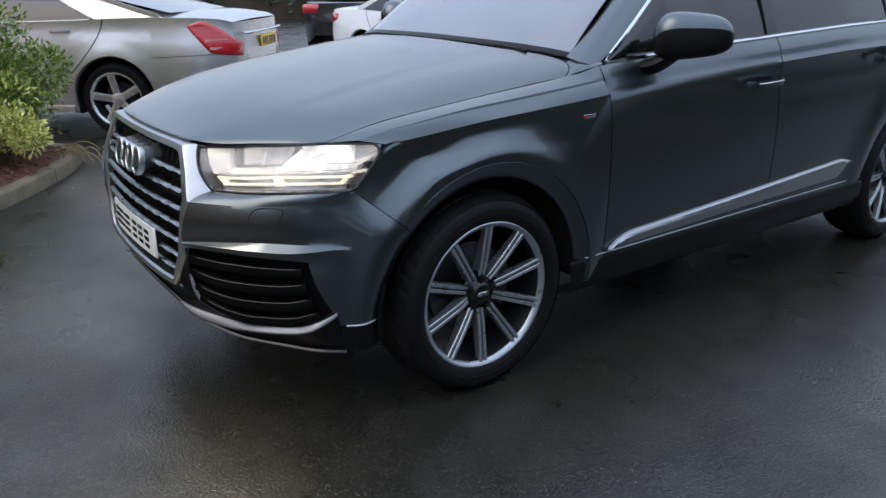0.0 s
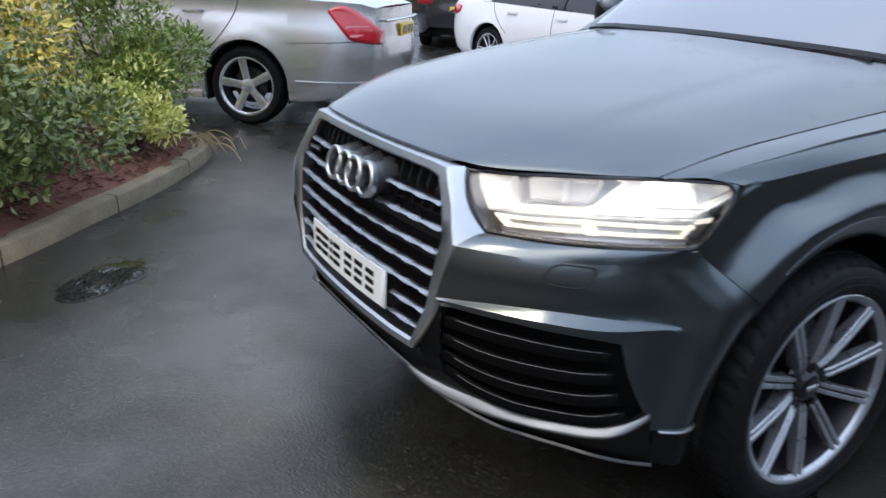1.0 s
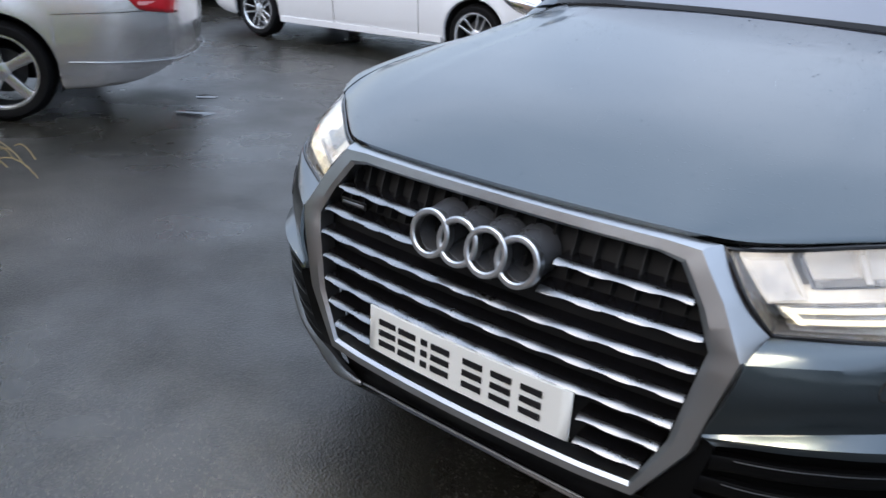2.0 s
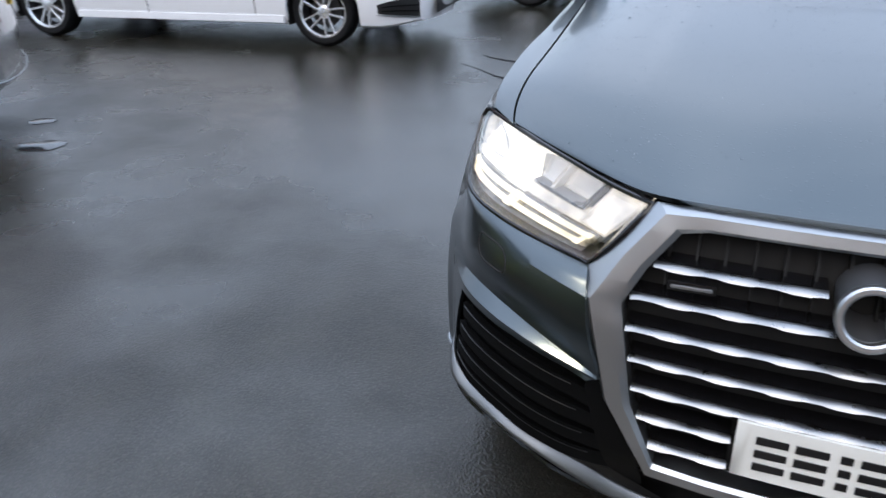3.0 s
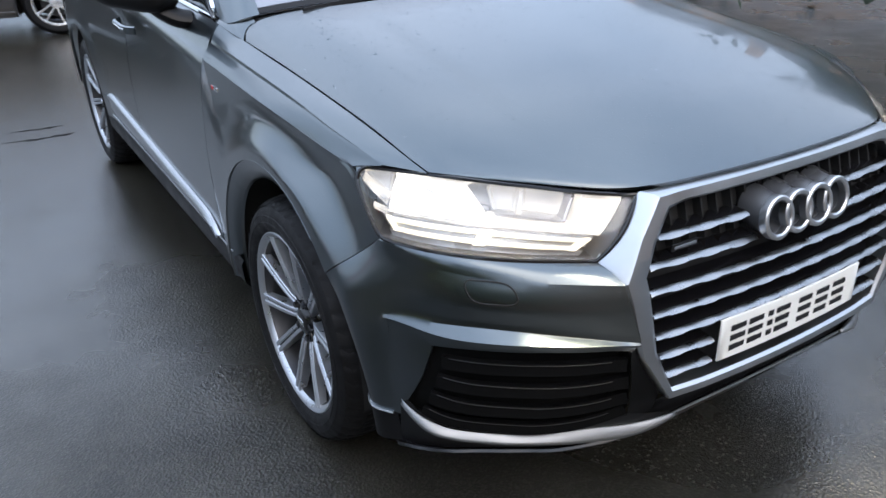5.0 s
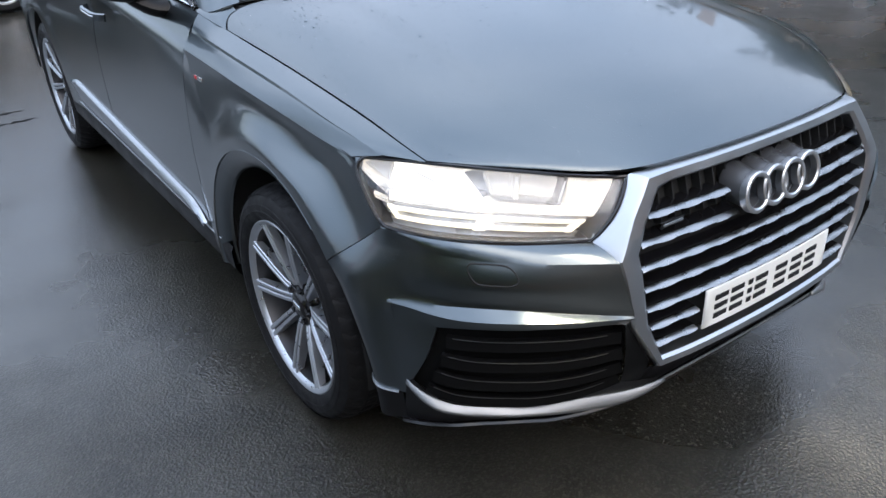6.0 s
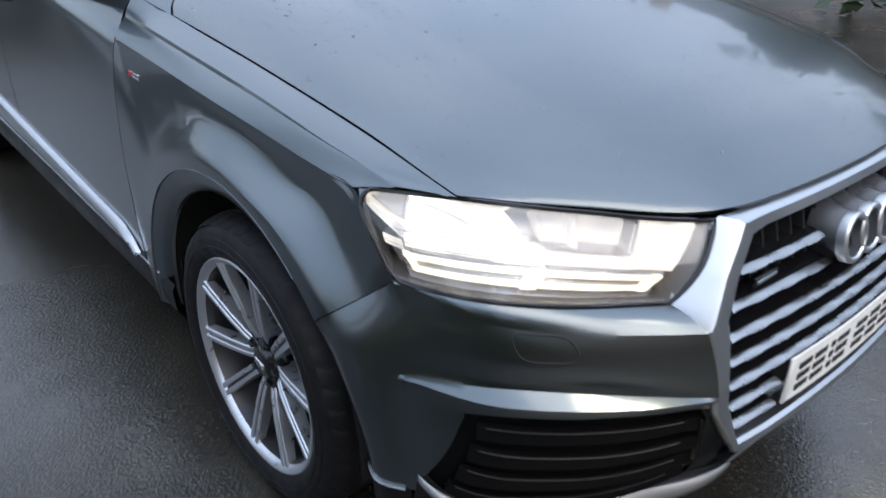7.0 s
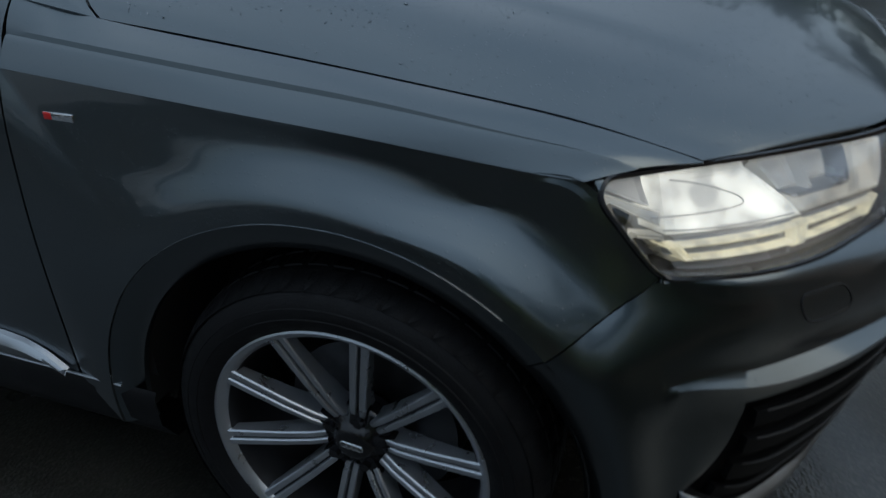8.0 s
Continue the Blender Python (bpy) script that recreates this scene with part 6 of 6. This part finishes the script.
box(bm, 0, 5.205, .86, .52, .012, .11, bevel=.003)
pl2 = obj("number_plate", bm, M_PLATE_Y, sil, "yellow rear number plate with dark bars")
for x in (-.19, -.13, -.07, -.01, .07, .13, .19):
    bm = bmesh.new()
    box(bm, x, 5.213, .86, .035, .003, .07)
    obj("plate_bar", bm, M_GLOSSBLACK, pl2)
bm = bmesh.new()
sweep(bm, [(x, 5.19 - .04 * (x / .6) ** 2, .955) for x in np.linspace(-.6, .6, 14)], round_profile(.014, 6))
obj("boot_strip", bm, M_CHROME, sil, "bright strip above the plate")

# white saloon across the car park
BELT_W = ([0, .1, .6, 1.3, 3.2, 4.2, 4.95, 5.08], [.62, .68, .80, .92, .97, 1.0, .99, .95])
whi, wx_, wb_, ww_ = saloon("white_saloon", "white saloon with twin-spoke alloy wheels on wet asphalt", place(96.6, (-.91, .93), (-4.28, 5.76)),
                      M_WHITE_PAINT, 5.15, .937, .93, 4.13, .335, .242, "twin", BELT_W, .05, (1.35, 2.1, 3.5, 4.35), M_ALLOY_B)
for s in (1, -1):
    bm = bmesh.new()
    rows = []
    for t in np.linspace(0, 1, 6):
        rows.append([(s * (wx_(y, .30 + .14 * t) + .003), y, .285 + .045 * (y / .4) + (.17 - .10 * (y / .4) ** 2) * t) for y in np.linspace(.012, .37, 12)])
    add_grid(bm, np.array(rows))
    intake_w = obj("bumper_intake", bm, M_BLACK, whi, "black intake in the bumper corner")
    for t in (.3, .62):
        bm = bmesh.new()
        sweep(bm, [(s * (wx_(y, .30 + .14 * t) + .006), y, .285 + .045 * (y / .4) + (.17 - .10 * (y / .4) ** 2) * t) for y in np.linspace(.02, .33, 10)], round_profile(.006, 5))
        obj("slat", bm, M_SLAT, intake_w)
    bm = bmesh.new()
    sweep(bm, [(s * (wx_(y, .28) + .006), y, .275 + .045 * (y / .4)) for y in np.linspace(.012, .38, 12)], round_profile(.006, 5))
    obj("bright_edge", bm, M_SATIN, intake_w, "thin bright edge under the intake")
    lamp_patch(whi, "headlamp", wx_, s, [(.02, .66), (.2, .70), (.42, .75), (.60, .78)], [(.02, .56), (.2, .58), (.40, .63), (.60, .75)], 5.08, M_REFLECTOR, "clear headlamp")
    lamp_patch(whi, "tail_lamp", wx_, s, [(4.77, .93), (4.92, .94), (5.07, .93), (5.17, .92)], [(4.79, .84), (4.92, .80), (5.07, .78), (5.17, .78)], 5.15, M_RED, "red tail lamp")
bm = bmesh.new()
g = [[(x * .5, -.115 - .004, z) for x in np.linspace(-1, 1, 9)] for z in (.30, .50, .66)]
add_grid(bm, np.array(g))
obj("grille", bm, M_BLACK, whi, "black grille")

# black car at the far side
bla, bx_, bb_, bw_ = saloon("black_car", "black car with bright alloy wheels on wet asphalt", place(-94.6, (.91, .95), (-3.1, 9.0)),
                      M_BLACK_PAINT, 4.65, .93, .95, 3.55, .345, .245, "twin", ([0, .1, .6, 1.3, 3.2, 4.2, 4.65], [.66, .74, .86, .98, 1.03, 1.05, 1.0]), .05, (1.25, 1.95, 3.6, 4.4), M_ALLOY_B, True)
# dark car seen between the silver and the white one, tail towards the drive
dar, dx_, db_, dw_ = saloon("dark_red_car", "dark car with red tail lamps between two parked cars", place(-124, (0, 4.4), (-10.6, 6.9)),
                      M_BLACK_PAINT, 4.4, .9, .9, 3.5, .33, .23, "five", ([0, .1, .6, 1.3, 3.2, 4.2, 4.4], [.66, .74, .86, .96, 1.0, 1.02, .98]), .05, (1.25, 1.95, 3.6, 4.2), M_ALLOY, True)
for s in (1, -1):
    bm = bmesh.new()
    g = [[(s * x, 4.40 + .05 * (1 - (x / .9) ** 2) + .012, z) for x in np.linspace(.30, .86, 8)] for z in (.80, .88, .97)]
    add_grid(bm, np.array(g))
    ob = obj("tail_lamp", bm, M_RED, dar, "red tail lamp")
    md = ob.modifiers.new("thickness", "SOLIDIFY")
    md.thickness = .03
bm = bmesh.new()
box(bm, .0, 4.515, .72, .52, .012, .11, bevel=.003)
obj("number_plate", bm, M_PLATE_Y, dar, "yellow rear number plate")

# ---------------------------------------------------------------- planting bed
bed = spline([(*p, 0) for p in [(-1.55, -2.6), (-1.55, -1.9), (-1.72, -1.3), (-2.09, -.86), (-2.54, -.46), (-2.99, -.06), (-3.43, .26), (-3.78, .47), (-4.12, .58), (-4.42, .48), (-4.62, .18), (-4.95, -.35), (-5.4, -1.1), (-5.9, -2.0)]], 64)
bm = bmesh.new()
mid = np.array((-3.4, -1.9, 0.16))
rows = []
for t in (0, .06, .25, .5, .75, 1):
    rows.append([tuple(np.array((p[0], p[1], .075)) * (1 - t) + mid * t + np.array((0, 0, .05 * math.sin(math.pi * min(1, t * 1.5)) + .02 * noise.noise(Vector((p[0] * 3, p[1] * 3, t * 5)))))) for p in bed])
add_grid(bm, np.array(rows))
tagged(obj("planting_bed", bm, M_MULCH), "bark-mulched planting bed behind a concrete kerb", "planting bed", kind="structure")
kerb = thing("kerb", pose(0, 0, 0), "weathered concrete kerb round the planting bed", "kerb", kind="structure")
seg = 0
d = np.concatenate([[0], np.cumsum(np.linalg.norm(np.diff(bed, axis=0), axis=1))])
step = .915
while (seg + 1) * step < d[-1]:
    tt = np.linspace(seg * step + .005, (seg + 1) * step - .005, 6)
    p = np.stack([np.interp(tt, d, bed[:, k]) for k in range(3)], 1)
    j = random.uniform(-.004, .004)
    bm = bmesh.new()
    sweep(bm, p + np.array((0, 0, j)), [(-.055, -.05), (-.055, .085), (-.045, .102), (.045, .104), (.062, .09), (.068, -.05)])
    obj("kerb_stone", bm, M_KERB, kerb, sharp=50)
    seg += 1


def leaf_cloud(bm, n, centre, radii, size, rng, aspect=2.2, up=0.3, shell=.55):
    """Many small folded leaves filling an ellipsoid unevenly."""
    c, r = np.array(centre), np.array(radii)
    lumps = [(rng.normal(size=3) * .42, rng.uniform(.35, .75)) for _ in range(9)]
    made = 0
    while made < n:
        o, q = lumps[rng.integers(len(lumps))]
        v = rng.normal(size=3)
        v /= np.linalg.norm(v)
        p = o + v * q * rng.uniform(shell, 1.05)
        if p[2] < -1:
            continue
        pos = c + p * r
        if pos[2] < .12:
            continue
        a = v + rng.normal(size=3) * .7 + np.array((0, 0, up))
        a /= np.linalg.norm(a)
        b = np.cross(a, rng.normal(size=3))
        b /= np.linalg.norm(b) + 1e-9
        s = size * rng.uniform(.6, 1.3)
        nrm = np.cross(a, b)
        w = s / aspect
        tip, base = pos + a * s, pos
        m1_, m2_ = pos + a * s * .5 + b * w * .5 + nrm * w * .18, pos + a * s * .5 - b * w * .5 + nrm * w * .18
        q_ = [bm.verts.new(base), bm.verts.new(m1_), bm.verts.new(tip), bm.verts.new(m2_)]
        bm.faces.new((q_[0], q_[1], q_[2]))
        bm.faces.new((q_[0], q_[2], q_[3]))
        made += 1


def shrub(name, label, at, clouds, material, seed, size, stems=10, aspect=2.2):
    rng = np.random.default_rng(seed)
    sh = thing(name, pose(at[0], at[1], .10), label, "shrub", "shrubs in the bed")
    bm = bmesh.new()
    for n, c, r in clouds:
        leaf_cloud(bm, n, c, r, size, rng, aspect)
    tagged(obj("foliage", bm, material, sh, smooth=False), kind="stuff")
    bm = bmesh.new()
    for k in range(stems):
        c = np.array(clouds[rng.integers(len(clouds))][1]) + rng.normal(size=3) * .12
        a = rng.uniform(0, 6.28)
        p = spline([(.05 * math.cos(a), .05 * math.sin(a), 0), (c[0] * .4 + .04 * math.cos(a), c[1] * .4 + .04 * math.sin(a), c[2] * .5), tuple(c)], 7)
        sweep(bm, p, round_profile(.006, 5))
    obj("stems", bm, M_BARK, sh)
    return sh


shrub("tall_shrub", "tall upright shrub with green pointed leaves", (-4.2, .0), [(5800, (.02, .06, .52), (.52, .52, .50)), (1300, (.0, -.1, 1.0), (.18, .18, .36)), (1500, (.12, .22, .55), (.30, .30, .40))], M_LEAF_GREEN, 1, .054, aspect=2.8)
shrub("low_shrub", "low spreading shrub with yellow-green variegated leaves", (-3.72, .02), [(2600, (0, 0, .28), (.38, .36, .27))], M_LEAF_YELLOW, 2, .055, aspect=2.6)
shrub("low_shrub", "dense dark green shrub with broad leaves at the kerb", (-2.42, -1.02), [(5200, (0, 0, .38), (.47, .47, .38)), (2800, (.12, -.40, .40), (.42, .42, .38))], M_LEAF_DARK, 3, .052, aspect=1.7)
shrub("low_shrub", "dark green shrub with small leaves", (-2.95, -.75), [(2600, (0, 0, .36), (.32, .34, .36))], M_LEAF_DARK, 4, .048, aspect=1.7)
shrub("tall_shrub", "tall thin shrub with olive and yellowing leaves", (-3.75, -.95), [(2600, (0, 0, .75), (.55, .55, .62)), (1200, (.4, -.4, .7), (.45, .45, .55))], M_LEAF_OLIVE, 5, .06, aspect=2.2, stems=24)
shrub("tall_shrub", "tall bushy green shrub at the back of the bed", (-4.55, -.75), [(2200, (0, 0, .62), (.45, .45, .58))], M_LEAF_GREEN, 6, .06, aspect=2.4)
shrub("tall_shrub", "tall shrub with olive leaves beside the kerb", (-2.75, -1.75), [(2400, (0, 0, .62), (.55, .55, .58))], M_LEAF_OLIVE, 7, .06)
# dry stalks fallen over the kerb, and bark chips
rng = np.random.default_rng(8)
stalks = thing("dry_stalks", pose(-3.9, .50, .10), "dry yellow stalks fallen over the kerb", "plant debris")
for k in range(22):
    a = rng.uniform(-.3, 1.5)
    l = rng.uniform(.10, .24)
    o = rng.normal(size=3) * np.array((.14, .10, .015))
    bm = bmesh.new()
    p = spline([o + np.array((0, 0, .03)), o + np.array((l * .5 * math.cos(a), l * .5 * math.sin(a), .05)), o + np.array((l * math.cos(a), l * math.sin(a), -.01 - .05 * rng.random()))], 6)
    sweep(bm, p, round_profile(.004, 4))
    obj("stalk", bm, M_TWIG, stalks)
bm = bmesh.new()
rngc = np.random.default_rng(9)
for k in range(1500):
    t = rngc.uniform(.04, .62)
    i = rngc.integers(4, 50)
    p = np.array((bed[i][0], bed[i][1], .09)) * (1 - t) + mid * t + np.array((rngc.normal() * .05, rngc.normal() * .05, .05 * math.sin(math.pi * min(1, t * 1.5)) + .01))
    m = Matrix.Translation(p) @ Euler((rngc.uniform(-.5, .5), rngc.uniform(-.5, .5), rngc.uniform(0, 6.28))).to_matrix().to_4x4() @ Matrix.Diagonal((rngc.uniform(.02, .06), rngc.uniform(.01, .025), .006, 1))
    bmesh.ops.create_cube(bm, size=1, matrix=m)
tagged(obj("bark_chips", bm, M_MULCH, smooth=False), "reddish brown bark chips on the bed", "mulch", kind="stuff")


# ---------------------------------------------------------------- unseen trees and hedge, added to close the car park and to darken the paintwork's reflections
def tree(at, height, spread, seed, label):
    rng = np.random.default_rng(seed)
    tr = thing("tree", pose(at[0], at[1], 0), label, "tree", "trees round the car park")
    bm = bmesh.new()
    pts = [(0, 0, -.1), (.05 * rng.normal(), .05 * rng.normal(), height * .3), (.12 * rng.normal(), .12 * rng.normal(), height * .62), (.2 * rng.normal(), .2 * rng.normal(), height * .9)]
    trunk = spline(pts, 12)
    rings = []
    for i, p in enumerate(trunk):
        r = .16 * (1 - i / 12) + .03
        rings.append([(p[0] + r * math.cos(a), p[1] + r * math.sin(a), p[2]) for a in np.linspace(0, 2 * math.pi, 9)[:-1]])
    add_grid(bm, np.array(rings), closed=True)
    tips = []
    for k in range(14):
        t = rng.uniform(.35, .95)
        b = trunk[int(t * 11)]
        a = rng.uniform(0, 6.28)
        l = spread * rng.uniform(.5, 1.0) * (1.1 - .5 * t)
        e = b + np.array((l * math.cos(a), l * math.sin(a), l * rng.uniform(.2, .8)))
        sweep(bm, spline([b, (b + e) / 2 + np.array((0, 0, .1)), e], 6), round_profile(.035 * (1.2 - t), 5))
        tips.append(e)
    obj("trunk", bm, M_BARK, tr)
    bm = bmesh.new()
    for e in tips:
        leaf_cloud(bm, 260, e, np.array((1, 1, .8)) * spread * rng.uniform(.3, .5), .2, rng, aspect=1.6, shell=.2)
    tagged(obj("crown", bm, M_LEAF_TREE, tr, smooth=False), kind="stuff")


spots = [(10.5, 3.0, 5.6), (11, -1, 4.8), (10.5, -5, 5), (9, -8.5, 5.2), (-8.5, -6.5, 5.5), (-11.5, -2, 5.5)]
for k, (x, y, h) in enumerate(spots):
    tree((x, y), h, 2.0, 40 + k, "unseen tree with dark crown, added to darken reflections")
bm = bmesh.new()
rng = np.random.default_rng(77)
n_h = 150
for k in range(n_h):
    a = 2 * math.pi * k / n_h
    rr = 27.0 + .6 * math.sin(5 * a)
    leaf_cloud(bm, 170, (rr * math.cos(a) * .95, 1.5 + rr * math.sin(a), 1.1), (.85, .85, 1.15), .26, rng, aspect=1.5, shell=.2)
tagged(obj("hedge", bm, M_LEAF_TREE, smooth=False), "clipped dark green hedge round the car park", "hedge", kind="stuff")

# an added hedge out of view; it darkens what the left flank and ground reflect
bm = bmesh.new()
for k in range(30):
    leaf_cloud(bm, 190, (6.9 + .12 * math.sin(k * 1.7), -1.0 + .55 * k, 1.25), (.55, .55, 1.3), .2, rng, aspect=1.5, shell=.2)
tagged(obj("hedge", bm, M_LEAF_TREE, smooth=False), "unseen tall hedge added to darken the flank's reflection", "hedge", kind="stuff")

bm = bmesh.new()
add_grid(bm, np.array([[(27.4 * math.cos(a) * .95, 1.5 + 27.4 * math.sin(a), z) for a in np.linspace(0, 2 * math.pi, 73)[:-1]] for z in (0, 1.2, 1.95)]), closed=True)
tagged(obj("wall_boundary", bm, M_BARK), "dark boundary fence behind the hedge", "fence", kind="structure")


# ---------------------------------------------------------------- an added unseen wall in front, and the terrace across the road; they show in the paintwork
M_BRICK = bpy.data.materials.new("red_brown_brick")
M_BRICK.use_nodes = True
bn, bl = M_BRICK.node_tree.nodes, M_BRICK.node_tree.links
b_co, b_tex = bn.new("ShaderNodeTexCoord"), bn.new("ShaderNodeTexBrick")
b_map = bn.new("ShaderNodeMapping")
b_map.inputs["Rotation"].default_value = (radians(90), 0, 0)
b_tex.inputs["Scale"].default_value = 4.4
# light peach tones, so that the added south wall throws a warm reflection
b_tex.inputs["Color1"].default_value, b_tex.inputs["Color2"].default_value, b_tex.inputs["Mortar"].default_value = (.60, .38, .25, 1), (.48, .29, .18, 1), (.36, .32, .27, 1)
bl.new(b_co.outputs["Object"], b_map.inputs["Vector"])
bl.new(b_map.outputs[0], b_tex.inputs["Vector"])
bl.new(b_tex.outputs["Color"], bn["Principled BSDF"].inputs["Base Color"])
bn["Principled BSDF"].inputs["Roughness"].default_value = .8
M_ROOF = mat("slate_roof", (.05, .052, .058), .5, vary=.3, vary_scale=3, bump=.3, bump_scale=8)
bm = bmesh.new()
box(bm, 0, -10.2, 2.4, 17, .3, 4.8, bevel=.02)
tagged(obj("wall_south", bm, M_BRICK, smooth=False), "unseen sandy wall added to reflect warm light", "wall", kind="structure")
bm = bmesh.new()
box(bm, 0, -10.2, 4.86, 17.2, .42, .12, bevel=.02)
tagged(obj("coping", bm, M_KERB, smooth=False), "concrete coping on the brick wall", "coping", kind="structure")


def terrace_house(m, width, eaves, ridge):
    """A house of a terrace: walls, slate roof with a chimney, windows set into the front."""
    house = thing("house", m, "brick terrace house with a slate roof and a chimney", "house", "terrace across the road")
    h = width / 2
    bm = bmesh.new()
    prof = [(-3.2, 0), (3.2, 0), (3.2, eaves), (0, ridge), (-3.2, eaves)]
    ends = [[bm.verts.new((x, y, z)) for y, z in prof] for x in (-h, h)]
    for k in range(5):
        bm.faces.new((ends[0][k], ends[0][(k + 1) % 5], ends[1][(k + 1) % 5], ends[1][k]))
    bm.faces.new(ends[0])
    bm.faces.new(ends[1])
    obj("wall", bm, M_BRICK, house, smooth=False)
    bm = bmesh.new()
    sweep(bm, [(-h, 0, ridge + .02), (h, 0, ridge + .02)], [(-3.5, eaves - ridge - .22), (0, 0), (3.5, eaves - ridge - .22), (3.5, eaves - ridge - .06), (0, .16), (-3.5, eaves - ridge - .06)])
    roof = obj("roof", bm, M_ROOF, house, smooth=False)
    bm = bmesh.new()
    box(bm, h - .5, 0, ridge + .45, .9, .6, 1.3, bevel=.03)
    obj("chimney", bm, M_BRICK, roof, smooth=False)
    for x in (-h * .5, h * .5):
        for z in (1.4, eaves - 1.1):
            bm = bmesh.new()
            box(bm, x, -3.2, z, 1.1, .10, 1.25, bevel=.02)
            win = obj("window", bm, M_WHITE_PAINT, house, smooth=False)
            bm = bmesh.new()
            box(bm, x, -3.25, z, .92, .03, 1.06)
            obj("pane", bm, M_TINT, win, smooth=False)
    return house


for k in range(5):
    a = radians(10 + 12.0 * k)
    terrace_house(pose(33 * math.cos(a), 1.5 + 33 * math.sin(a), 0, 0, 0, math.degrees(a) - 90), 6.9, 5.3 + .5 * (k % 3), 8.2 + .7 * (k % 3))
